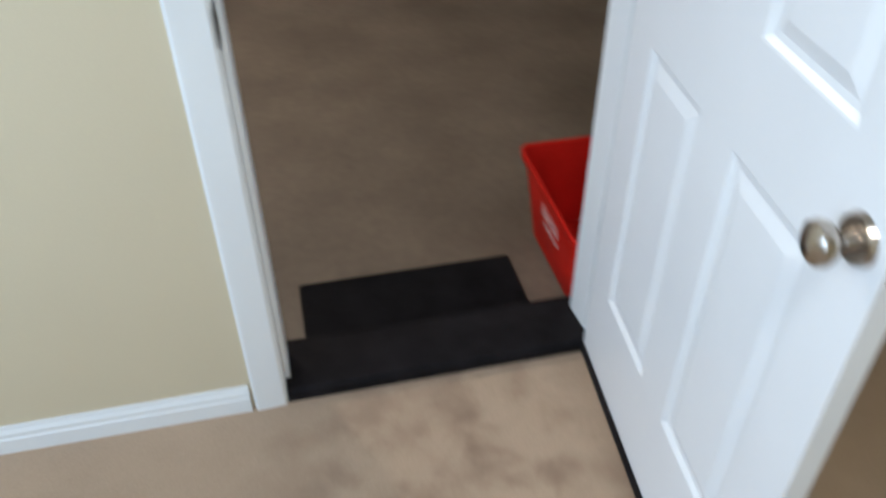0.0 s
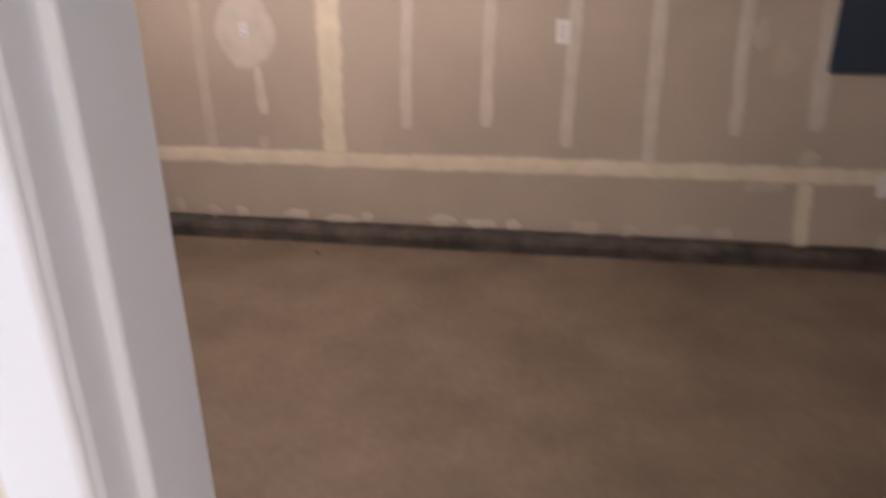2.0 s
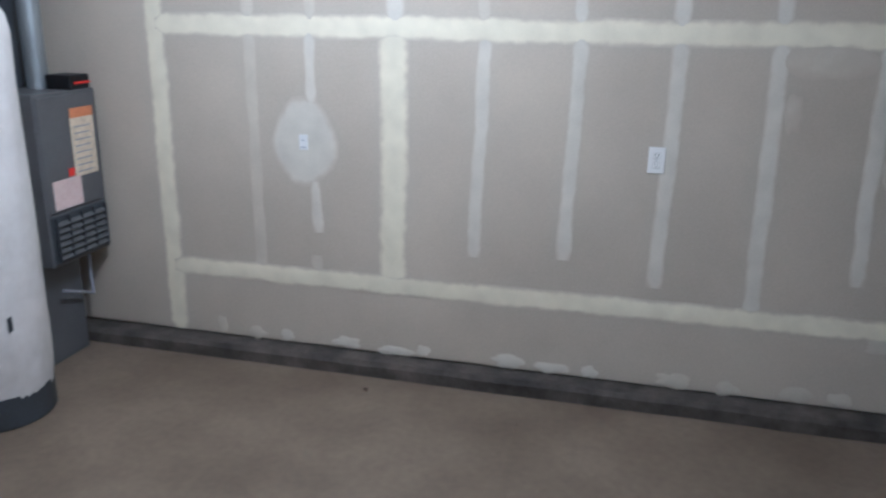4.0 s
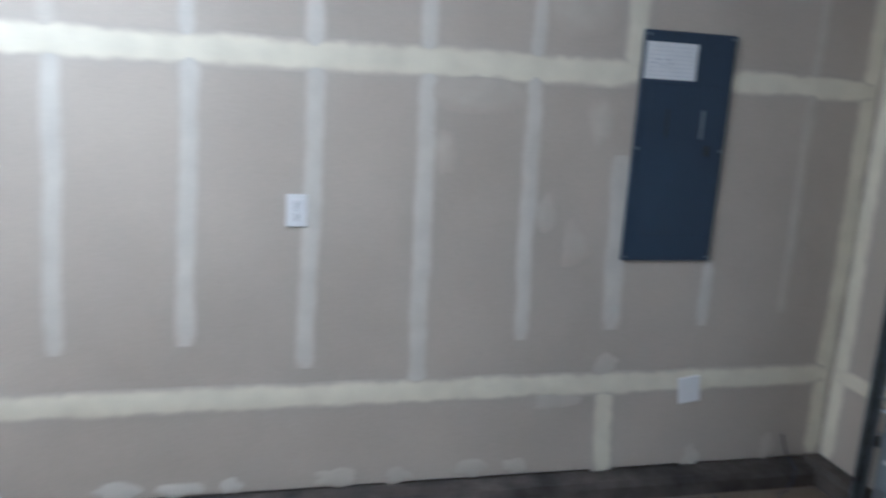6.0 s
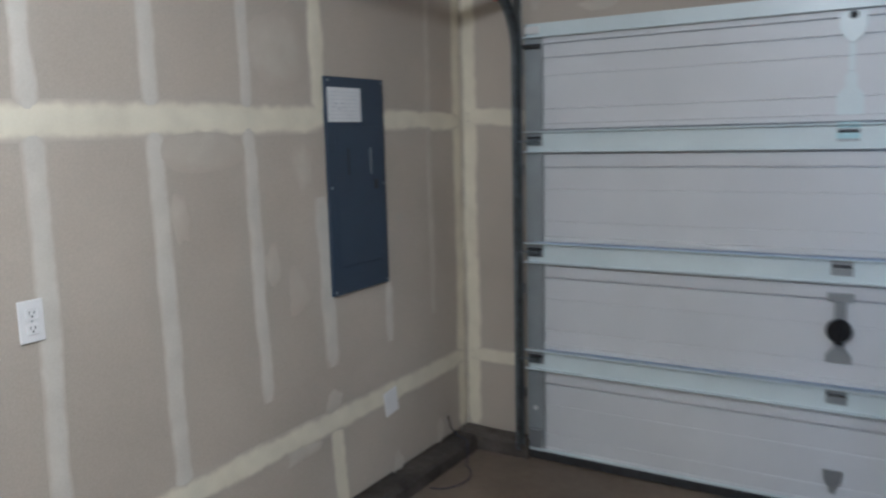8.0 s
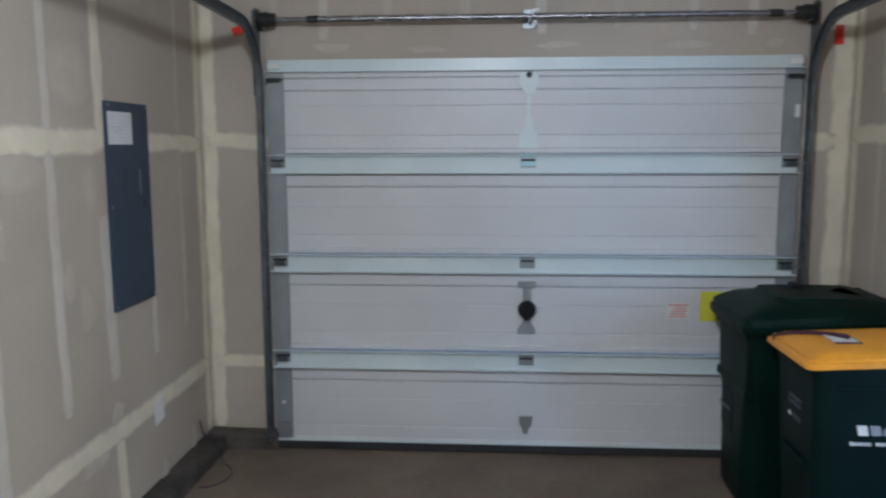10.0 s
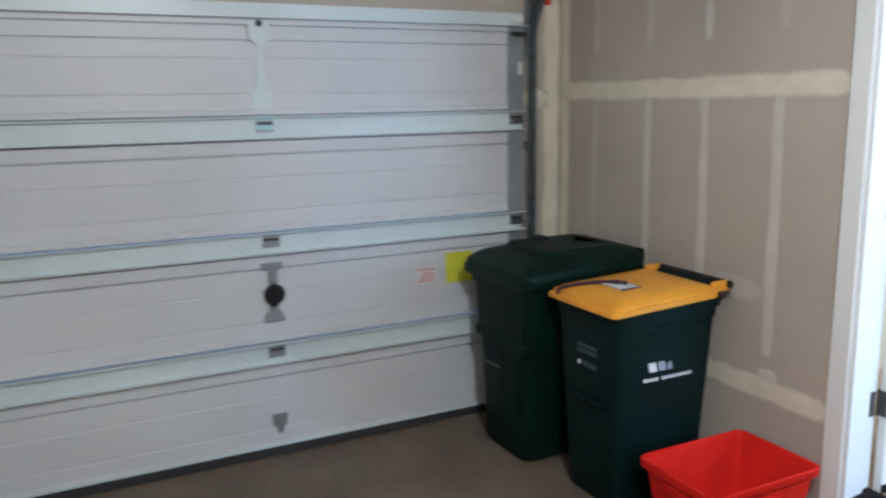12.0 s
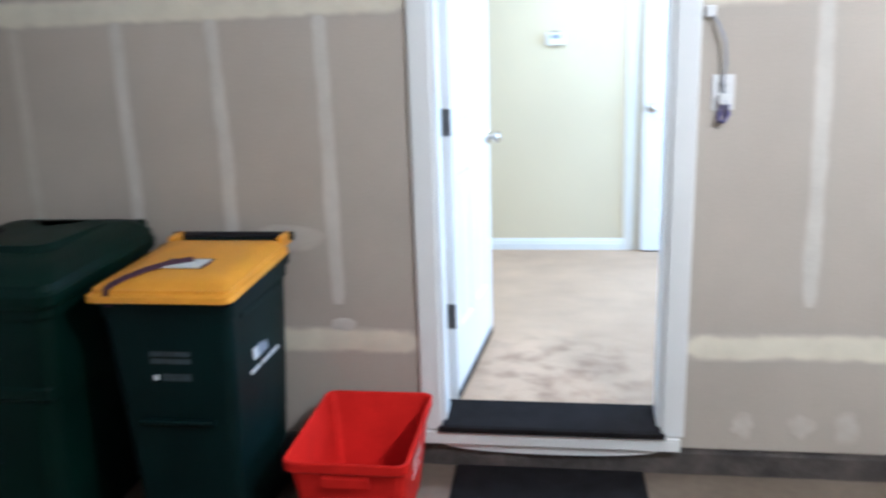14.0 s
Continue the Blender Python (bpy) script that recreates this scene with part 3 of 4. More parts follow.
def six_panel_leaf(name, m, w, h, label, parent=None, knobs=(True, True)):
    """A hinged six-panel leaf: hinge edge at u = 0, thickness along local y."""
    leaf = thing(name, label, "door")
    t = 0.035
    U, V = Vector((1, 0, 0)), Vector((0, 0, 1))
    bm = bmesh.new()
    panel_face(bm, Vector((0, 0, 0)), U, V, Vector((0, -1, 0)), w, h, SIX)
    panel_face(bm, Vector((0, t, 0)), U, V, Vector((0, 1, 0)), w, h, SIX)
    for a, b in (((0, 0, 0), (0, t, h)), ((w, 0, 0), (w, t, h))):
        vs = [bm.verts.new(p) for p in ((a[0], 0, 0), (a[0], t, 0), (a[0], t, h), (a[0], 0, h))]
        bm.faces.new(vs)
    for z in (0, h):
        bm.faces.new([bm.verts.new(p) for p in ((0, 0, z), (w, 0, z), (w, t, z), (0, t, z))])
    bmesh.ops.remove_doubles(bm, verts=bm.verts[:], dist=0.0002)
    part("door_panel", bm, "leaf", leaf)
    if knobs[0]:
        knob(leaf, (w - 0.055, 0, 0.975), (0, -1, 0))
    if knobs[1]:
        knob(leaf, (w - 0.055, t, 0.975), (0, 1, 0))
    part("latch_plate", box(w + 0.0002, w + 0.002, 0.006, 0.029, 0.95, 0.985, 0.0008), "brass", leaf)
    leaf.matrix_basis = m
    return leaf


LEAF = radians(85.0)
leaf = six_panel_leaf("entry_door", pose(0.428, -0.174, CARPET + 0.022, 0, 0, 0) @ Matrix.Rotation(math.pi + LEAF, 4, "Z") @ Matrix.Translation((0, -0.035, 0)), 0.82, 2.03, "white six-panel door standing open into the carpeted hall")
part("door_sweep", box(0.0, 0.82, -0.004, -0.0005, 0.0, 0.035, 0.001), "rubber", leaf, "dark rubber sweep along the bottom edge")
for z in (0.305, 1.06, 1.83):
    h = part("hinge", box(-0.004, -0.0008, 0.002, 0.034, z, z + 0.10, 0.001), "hinge", leaf, "dull steel butt hinge")
    part("hinge_pin", cyl((-0.003, 0.041, z - 0.003), (-0.003, 0.041, z + 0.103), 0.0055, n=10), "hinge", h, smooth=True)
    part("hinge_plate", box(DX1 - 0.0125, DX1 - 0.0103, -0.148, -0.108, z + CARPET + 0.022, z + CARPET + 0.122, 0.0008), "hinge", door_1, "dull steel hinge plate")

# black rubber threshold ramp and floor mat
thr = thing("threshold_ramp", "black rubber threshold ramp lying in the doorway", "ramp")
prof = [(-0.156, CARPET - 0.001), (-0.156, 0.198), (-0.146, 0.206), (-0.130, 0.203), (0.036, 0.182), (0.042, 0.176), (0.042, 0.1604), (0.0, 0.1604), (-0.14, 0.1604)]
part("ramp_body", sweep(prof, "x", DX0 + 0.0105, DX1 - 0.0105), "rubber", thr)
part("ramp_lip", box(DX0 - 0.004, DX1 + 0.006, 0.0365, 0.050, 0.157, 0.181, 0.004), "rubber", thr)

mat = thing("door_mat", "thin black ribbed mat lying on the concrete below the door", "mat")
part("mat_base", ring_loft([rounded(-0.318, 0.384, 0.012, 0.462, z, 0.012) for z in (0.0005, 0.008)]), "mat", mat)
for i in range(34):
    y = 0.024 + i * 0.0128
    part("mat_rib", sweep([(y, 0.0075), (y + 0.002, 0.0105), (y + 0.0065, 0.0105), (y + 0.0085, 0.0075)], "x", -0.310, 0.376), "mat", mat)


# ---- wall plates and small fixtures ----
def outlet(at, n, u, label, blank=False, cat="outlet"):
    """A wall plate with a duplex receptacle."""
    at, n, u = Vector(at), Vector(n), Vector(u)
    o = thing("wall_outlet" if cat == "outlet" else "light_switch", label, cat, at)
    turn = Matrix((u, n, Vector((0, 0, 1)))).transposed().to_4x4()

    def put(name, bm, mt, parent=o, lab=""):
        bm.transform(turn)
        return part(name, bm, mt, parent, lab)
    put("cover_plate", box(-0.036, 0.036, 0.0006, 0.0065, -0.058, 0.058, 0.002), "plate")
    if cat == "outlet" and not blank:
        for z in (-0.0205, 0.0205):
            r = put("receptacle", box(-0.017, 0.017, 0.0066, 0.009, z - 0.0145, z + 0.0145, 0.004), "plate")
            for x in (-0.0065, 0.0065):
                put("slot", box(x - 0.0012, x + 0.0012, 0.0088, 0.0095, z - 0.001, z + 0.008), "slot", r)
            put("slot", box(-0.0025, 0.0025, 0.0088, 0.0095, z - 0.0095, z - 0.0045), "slot", r)
        put("screw", cyl((0, 0.0064, 0), (0, 0.0076, 0), 0.003, n=8), "galv")
    elif cat == "switch":
        put("toggle", box(-0.005, 0.005, 0.0066, 0.018, -0.004, 0.012, 0.002), "plate")
    return o


outlet((-0.048, YN - 0.0005, 1.163), (0, -1, 0), (1, 0, 0), "white duplex outlet with cover plate on the bare drywall")
low = outlet((1.595, YN - 0.0005, 0.43), (0, -1, 0), (1, 0, 0), "white blank wall plate low on the taped drywall", blank=True)
low.scale, low.rotation_euler = (1.4, 1.0, 1.0), (0, radians(-8), 0)
outlet((-0.785, -0.1505, 1.375), (0, -1, 0), (1, 0, 0), "white toggle switch on the beige wall", cat="switch")
# empty switch box in the round patch
sw = thing("switch_box", "small open switch box in a round compound patch", "switch box", (-1.70, YN, 1.15))
bm = box(-0.022, 0.022, -0.008, 0.0, -0.038, 0.036, 0.002)
part("box_plate", bm, "paper", sw)
part("box_slot", box(-0.014, 0.014, -0.0105, -0.0082, -0.027, -0.022), "grey_print", sw)
part("box_slot", box(-0.006, 0.006, -0.0105, -0.0082, 0.006, 0.011), "grey_print", sw)

ob = outlet((-0.535, 0.0005, 1.395), (0, 1, 0), (-1, 0, 0), "white outlet beside the door frame with a cable plugged in")
cb = thing("opener_cable", "grey and violet low-voltage cable hanging in a bundle beside the door", "cable", (-0.5, 0, 1.4))
part("wall_clip", box(0.000, 0.032, 0.0008, 0.022, 0.235, 0.272, 0.003), "plate", cb, "small white wall box")
part("cable", tube([(0.012, 0.016, 0.245), (-0.006, 0.03, 0.215), (-0.030, 0.034, 0.16), (-0.036, 0.03, 0.09), (-0.030, 0.026, 0.03), (-0.034, 0.024, -0.01)], 0.0045), "grey_cable", cb, "grey cable")
part("plug", box(-0.052, -0.018, 0.0105, 0.034, -0.045, -0.008, 0.004), "plate", cb)
pts = [(-0.036 - 0.016 * math.sin(i * 0.9) - 0.004 * math.sin(i * 2.3), 0.022 + 0.012 * math.cos(i * 1.3), -0.030 - 0.05 * (1 - math.cos(i * 0.9)) / 2 - 0.055 * (i % 7) / 9) for i in range(34)]
part("cable_bundle", tube(pts, 0.0038, 6), "violet_cable", cb, "violet cable bundle", smooth=True)

# ---- electric panel ----
ep = thing("electric_panel", "tall blue-grey steel breaker panel with a paper chart on the drywall", "breaker panel", (1.405, YN, 1.43))
PW, PH = 0.1935, 0.440
part("cover", box(-PW, PW, -0.016, -0.0008, -PH, PH, 0.002), "panel_blue", ep)
door = part("door", box(-0.150, 0.150, -0.019, -0.0162, -0.33, 0.245, 0.0015), "panel_blue", ep)
part("latch", box(0.105, 0.125, -0.023, -0.0192, -0.02, 0.02, 0.002), "dark_steel", door)
for x, z in ((0.083, 0.10), (-0.068, 0.10)):
    part("slot_line", box(x - 0.004, x + 0.004, -0.0205, -0.0192, z - 0.055, z + 0.055, 0.001), "galv" if x > 0 else "dark_steel", door)
chart = part("paper_chart", box(-0.185, 0.03, -0.0176, -0.0163, 0.262, 0.398), "paper", ep, "white paper circuit chart")
for i in range(8):
    part("chart_line", box(-0.176, 0.022, -0.0180, -0.0177, 0.275 + i * 0.015, 0.2762 + i * 0.015), "faint_print", chart)
for i in range(6):
    part("pencil_note", box(-0.15 + i * 0.013, -0.141 + i * 0.013, -0.0180, -0.0177, 0.320 + 0.012 * math.sin(i * 1.9), 0.324 + 0.014 * math.sin(i * 1.9)), "grey_print", chart)
for x in (-0.178, 0.178):
    for z in (-0.425, 0.0, 0.425):
        part("screw", cyl((x, -0.0158, z), (x, -0.0185, z), 0.005, n=10), "galv", ep)

# ---- sectional garage door ----
gd = thing("garage_door", "white four-section steel garage door, closed, with steel hinges", "garage door", (2.25, 1.66, 0.0))
GY0, GY1 = 0.275 - 1.66, 3.045 - 1.66
X0 = 0.0
SEC = 0.533
for s in range(4):
    z0 = 0.035 + s * SEC
    h = SEC - 0.004 if s < 3 else 2.135 - z0
    face = [(0.014, 0.002), (0.014, 0.008), (-0.010, 0.010), (-0.010, 0.032), (-0.002, 0.036), (0.0, 0.100), (0.003, 0.104), (0.0, 0.108), (0.0, 0.255), (0.0022, 0.259), (0.0, 0.263), (0.0, h - 0.170), (0.014, h - 0.168), (0.014, h - 0.162), (-0.002, h - 0.160), (-0.002, h - 0.105), (0.014, h - 0.103), (0.014, h - 0.097), (-0.008, h - 0.095), (-0.008, h - 0.002)]
    prof = [(X0 + p, z0 + q) for p, q in face] + [(0.0492, z0 + h - 0.002), (0.0492, z0 + 0.002)]
    panel = part("door_section", sweep(prof, "y", GY0, GY1), "panel_white", gd)
    for y, w in ((GY0, 0.095), (GY1 - 0.095, 0.095)):
        e = part("end_stile", box(-0.0125, -0.0105, y + 0.002, y + w, z0 + 0.004, z0 + h - 0.004, 0.0006), "stile", gd, "grey galvanised end stile")
        part("stile_fold", box(-0.016, -0.0127, y + 0.004 if y > 0 else y + w - 0.008, y + 0.010 if y > 0 else y + w - 0.002, z0 + 0.006, z0 + h - 0.1, 0.001), "galv", e)
    if s < 3:
        zt = z0 + SEC
        bm = box(-0.014, -0.0085, GY0 + 0.012, GY1 - 0.012, zt - 0.094, zt - 0.003)
        st = part("stiffener", bm, "rail_white", gd, "pale folded steel stiffener")
        part("stiffener_lip", box(-0.040, -0.0142, GY0 - 0.006, GY1 + 0.006, zt - 0.004, zt + 0.001, 0.0008), "rail_white", st)
        part("stiffener_lip", box(-0.040, -0.0142, GY0 - 0.006, GY1 + 0.006, zt - 0.098, zt - 0.093, 0.0008), "rail_white", st)
        part("stiffener_crease", box(-0.0158, -0.0142, GY0 + 0.014, GY1 - 0.014, zt - 0.030, zt - 0.0275), "rail_white", st)
        for y, side in ((GY0 + 0.05, 1), (GY1 - 0.05, 1), (0.0, 0)):
            hg = part("hinge", box(-0.0185, -0.0145, y - 0.040, y + 0.040, zt - 0.068, zt - 0.032, 0.001), "galv", gd, "galvanised roller hinge")
            part("hinge_leaf", box(-0.0185, -0.0145, y - 0.040, y + 0.040, zt - 0.026, zt - 0.006, 0.001), "galv", hg)
            part("hinge_barrel", cyl((-0.021, y - 0.036, zt - 0.029), (-0.021, y + 0.036, zt - 0.029), 0.006, n=10), "dark_steel", hg, smooth=True)
            if side:
                sg = -1 if y < 0 else 1
                part("roller_stem", cyl((-0.034, y - sg * 0.03, zt - 0.045), (-0.034, y + sg * 0.075, zt - 0.045), 0.0055, n=10), "galv", hg, smooth=True)
                part("roller_tube", box(-0.046, -0.0187, y - 0.028, y + 0.028, zt - 0.060, zt - 0.034, 0.003), "track", hg)
top = 2.135
st = part("top_rail", box(-0.016, -0.0085, GY0 + 0.012, GY1 - 0.012, 2.07, 2.132), "rail_white", gd)
part("stiffener_lip", box(-0.040, -0.0162, GY0 - 0.004, GY1 + 0.004, 2.066, 2.071, 0.0008), "rail_white", st)
for y in (GY0 + 0.045, GY1 - 0.045):
    b = part("top_bracket", box(-0.030, -0.0165, y - 0.035, y + 0.035, 2.085, 2.118, 0.002), "plate", gd, "white top roller bracket")
    part("roller_arm", box(-0.05, -0.02, y - 0.04, y + 0.04, 2.018, 2.036, 0.002), "dark_steel", b)
# centre hardware
bm = bmesh.new()
heart = [(-0.050, 2.058), (0.050, 2.058), (0.050, 2.0), (0.036, 1.968), (0.012, 1.945), (-0.012, 1.945), (-0.036, 1.968), (-0.050, 2.0)]
part("operator_plate", sweep([(y, z) for y, z in heart], "x", -0.014, -0.0085), "rail_white", gd, "pale shield-shaped operator plate")
part("plate_hole", cyl((-0.0145, 0.0, 2.045), (-0.0155, 0.0, 2.045), 0.016, n=12), "slot", gd)
bottle = [(-0.048, 1.665), (0.048, 1.665), (0.048, 1.745), (0.022, 1.775), (0.022, 1.815), (0.010, 1.835), (-0.010, 1.835), (-0.022, 1.815), (-0.022, 1.775), (-0.048, 1.745)]
part("centre_stile", sweep([(y, z) for y, z in bottle], "x", -0.0055, 0.001), "rail_white", gd, "pale centre stile plate")
part("centre_neck", box(-0.0045, 0.001, -0.011, 0.011, 1.836, 1.944, 0.001), "rail_white", gd, "pale narrow neck strip")
part("stile_tab", box(-0.019, -0.0127, GY0 + 0.012, GY0 + 0.036, 1.82, 1.885, 0.002), "plate", gd, "small white tab")
# two thin strips whose pale cyan colour imitates the gleam on the grey hinge
part("glint_strip", box(-0.0205, -0.0188, -0.040, 0.040, 1.618, 1.640, 0.0004), "cyan_glint", gd, "pale blue strip painted as the centre hinge's glint")
part("glint_strip", box(-0.0205, -0.0188, -0.040, 0.040, 1.576, 1.600, 0.0004), "cyan_glint", gd, "pale blue strip painted as the centre hinge's glint")
lock = part("lock_plate", sweep([(-0.048, 0.925), (0.048, 0.925), (0.048, 0.96), (-0.048, 0.96)], "x", -0.0135, -0.0015), "galv", gd, "galvanised lock plate")
part("lock_plate", sweep([(-0.048, 0.672), (0.048, 0.672), (0.048, 0.70), (0.022, 0.735), (-0.022, 0.735), (-0.048, 0.70)], "x", -0.0105, -0.0015), "galv", gd, "galvanised lock plate")
part("lock_bar", box(-0.016, -0.0108, -0.020, 0.020, 0.735, 0.925, 0.002), "galv", lock)
rings = [[Vector((x, r * math.cos(a), 0.812 + r * math.sin(a))) for a in (i * math.tau / 20 for i in range(20))] for x, r in ((-0.016, 0.032), (-0.024, 0.047), (-0.040, 0.049), (-0.052, 0.042), (-0.056, 0.015))]
part("lock_knob", ring_loft(rings), "black_plastic", lock, "round black lock knob", smooth=True)
part("lock_grip", box(-0.064, -0.050, -0.012, 0.012, 0.765, 0.862, 0.005), "black_plastic", lock)
part("lock_grip", box(-0.036, -0.018, -0.016, 0.016, 0.752, 0.782, 0.004), "black_plastic", lock)
part("foot_bracket", sweep([(-0.037, 0.21), (0.037, 0.21), (0.033, 0.165), (0.014, 0.135), (0.012, 0.112), (-0.012, 0.112), (-0.014, 0.135), (-0.033, 0.165)], "x", -0.012, -0.0005), "galv", gd, "galvanised step bracket")
part("bottom_rail", box(-0.020, -0.0105, GY0 - 0.002, GY1 + 0.002, 0.0475, 0.062, 0.002), "rail_white", gd)
part("bottom_seal", sweep([(-0.023, 0.047), (-0.0105, 0.047), (-0.0105, 0.034), (0.04, 0.034), (0.038, 0.012), (0.024, 0.001), (-0.012, 0.001), (-0.021, 0.008)], "y", GY0 - 0.002, GY1 + 0.002), "seal", gd, "dark grey rubber bottom seal")
for y in (GY0 + 0.045, GY1 - 0.045):
    b = part("bottom_bracket", box(-0.024, -0.0127, y - 0.032, y + 0.032, 0.063, 0.16, 0.002), "galv", gd, "galvanised bottom bracket")
    part("bracket_bolt", cyl((-0.024, y, 0.27), (-0.0127, y, 0.27), 0.010, n=8), "plate", b)
ws = part("warning_sticker", box(-0.0026, -0.0012, 0.798 - 1.66, 0.918 - 1.66, 0.762, 0.85), "paper", gd, "white paper sticker")
part("warning_print", box(-0.0034, -0.0027, 0.806 - 1.66, 0.910 - 1.66, 0.832, 0.843), "pink", ws, "faded pink warning print")
for i in range(4):
    part("print_line", box(-0.0034, -0.0027, 0.812 - 1.66 + 0.008 * (i % 2), 0.905 - 1.66 - 0.009 * i, 0.772 + 0.0145 * i, 0.781 + 0.0145 * i), "pink", ws)
part("yellow_sticker", box(-0.0030, -0.0012, 0.585 - 1.66, 0.745 - 1.66, 0.752, 0.912), "yellow", gd, "square bright yellow sticker")


# ---- tracks and torsion shaft ----
def door_track(y, sg, label):
    """A C-shaped roller track: upright, bend and level run. sg: the side on which the wall lies."""
    tr = thing("door_track", label, "door track", (2.19, y, 0.0), "garage door tracks")
    R = 0.30
    path = [(0.0, 0.06), (0.0, 0.6), (0.0, 1.2), (0.0, 1.99)]
    path += [(-R + R * math.cos(a), 1.99 + R * math.sin(a)) for a in (math.pi / 2 * i / 10 for i in range(1, 11))]
    path += [(-0.9, 2.305), (-1.7, 2.33), (-2.35, 2.35)]
    names = (("upright", 0, 4), ("bend", 3, 14), ("level_run", 13, len(path)))
    prof = ((-0.012, 0.026), (-0.016, 0.020), (-0.016, -0.020), (-0.010, -0.027), (0.012, -0.027), (0.012, -0.0235), (-0.008, -0.0235), (-0.0125, -0.019), (-0.0125, 0.019), (-0.010, 0.0225), (0.012, 0.0225), (0.012, 0.026))
    for name, i0, i1 in names:
        own = bmesh.new()
        rows = []
        for i in range(i0, i1):
            p = Vector((path[i][0], 0, path[i][1]))
            a, b = path[max(i - 1, 0)], path[min(i + 1, len(path) - 1)]
            d = Vector((b[0] - a[0], 0, b[1] - a[1])).normalized()
            nrm = Vector((-d.z, 0, d.x))
            rows.append([own.verts.new(p + Vector((0, -sg * c, 0)) + nrm * e) for c, e in prof])
        for r0, r1 in zip(rows, rows[1:]):
            for j in range(len(prof)):
                own.faces.new((r0[j], r0[(j + 1) % len(prof)], r1[(j + 1) % len(prof)], r1[j]))
        own.faces.new(rows[0])
        own.faces.new(rows[-1][::-1])
        part(name, own, "track", tr, smooth=True)
    for z in (0.32, 0.86, 1.45, 1.93):
        b = part("wall_bracket", box(0.012, 0.109, sg * 0.017, sg * 0.021, z - 0.025, z + 0.025, 0.001), "galv", tr, "galvanised wall bracket")
        part("bracket_foot", box(0.104, 0.1085, sg * 0.0215, sg * 0.055, z - 0.025, z + 0.025, 0.001), "galv", b)
        part("bolt", cyl((0.03, sg * 0.0212, z), (0.03, sg * 0.03, z), 0.008, n=6), "galv", b)
    a = part("flag_angle", box(0.028, 0.109, sg * 0.022, sg * 0.026, 1.95, 2.40, 0.001), "track", tr, "dark steel flag angle")
    part("flag_foot", box(0.104, 0.1085, sg * 0.0265, sg * 0.065, 1.95, 2.40, 0.001), "track", a)
    part("hanger", box(-2.30, -2.26, -0.004, 0.004, 2.352, 2.75, 0.001), "galv", tr, "perforated steel ceiling hanger")
    part("splice_bolt", cyl((-0.33, sg * 0.018, 2.30), (-0.33, sg * 0.028, 2.30), 0.009, n=6), "galv", tr)
    part("splice_bolt", cyl((-0.45, sg * 0.018, 2.302), (-0.45, sg * 0.028, 2.302), 0.009, n=6), "galv", tr)
    return tr


door_track(3.066, 1, "dark galvanised roller track rising beside the garage door")
door_track(0.252, -1, "dark galvanised roller track rising beside the garage door")

sh = thing("torsion_shaft", "dark steel torsion shaft with springs above the garage door", "torsion shaft", (2.205, 1.66, 2.333))
part("shaft", cyl((0, -1.43, 0), (0, 1.43, 0), 0.0125, n=14), "shaft", sh, smooth=True)
for y0, y1 in ((-0.02, -1.20), (0.02, 1.10)):
    n = 84
    rings = []
    for i in range(n * 4 + 1):
        y = y0 + (y1 - y0) * i / (n * 4)
        r = (0.0168, 0.0163, 0.0158, 0.0163)[i % 4]
        rings.append([(r * math.cos(a), y, r * math.sin(a)) for a in (j * math.tau / 12 for j in range(12))])
    part("spring", ring_loft(rings), "shaft", sh, "oiled close-wound torsion spring", smooth=True)
for s in (-1, 1):
    rings = [[(r * math.cos(a), s * y, r * math.sin(a)) for a in (j * math.tau / 18 for j in range(18))] for y, r in ((1.315, 0.018), (1.318, 0.034), (1.35, 0.034), (1.356, 0.041), (1.40, 0.039), (1.404, 0.02))]
    part("cable_drum", ring_loft(rings), "dark_steel", sh, "dark cast cable drum", smooth=True)
    part("end_bearing", box(-0.03, 0.094, s * 1.412, s * 1.418, -0.045, 0.045, 0.003), "dark_steel", sh)
    part("lift_cable", cyl((-0.02, s * 1.375, -0.03), (-0.025, s * 1.382, -2.25), 0.0018, n=6), "galv", sh)
    part("spring_cone", cyl((0, s * 1.19 if s < 0 else s * 1.09, 0), (0, s * 1.25 if s < 0 else s * 1.15, 0), 0.0205, 0.018, 14), "dark_steel", sh, smooth=True)
c = part("centre_bracket", box(-0.012, 0.094, -0.004, 0.004, -0.030, 0.030, 0.002), "galv", sh, "galvanised centre bracket")
part("bracket_foot", box(0.088, 0.094, -0.035, 0.035, -0.05, 0.05, 0.002), "galv", c)
part("bracket_tab", box(-0.030, -0.022, -0.045, -0.012, 0.018, 0.034, 0.002), "plate", c, "white label tab")
part("bracket_tab", box(-0.030, -0.022, -0.035, -0.015, -0.038, -0.022, 0.002), "plate", c, "white label tab")

for y, z, lean in ((0.092, 2.235, 0), (3.19, 2.30, 70)):
    rt = thing("red_tag", "bright red plastic warning tag hung beside the track", "warning tag", (2.296, y, z), "red tags")
    bm = box(-0.006, 0.0, -0.022, 0.022, -0.048, 0.048, 0.002)
    bm.transform(Matrix.Rotation(radians(lean), 4, "X"))
    part("tag_card", bm, "red_tag", rt)
    bm = cyl((-0.009, 0, 0.036), (0.004, 0, 0.036), 0.006, n=8)
    bm.transform(Matrix.Rotation(radians(lean), 4, "X"))
    part("tag_nail", bm, "galv", rt)


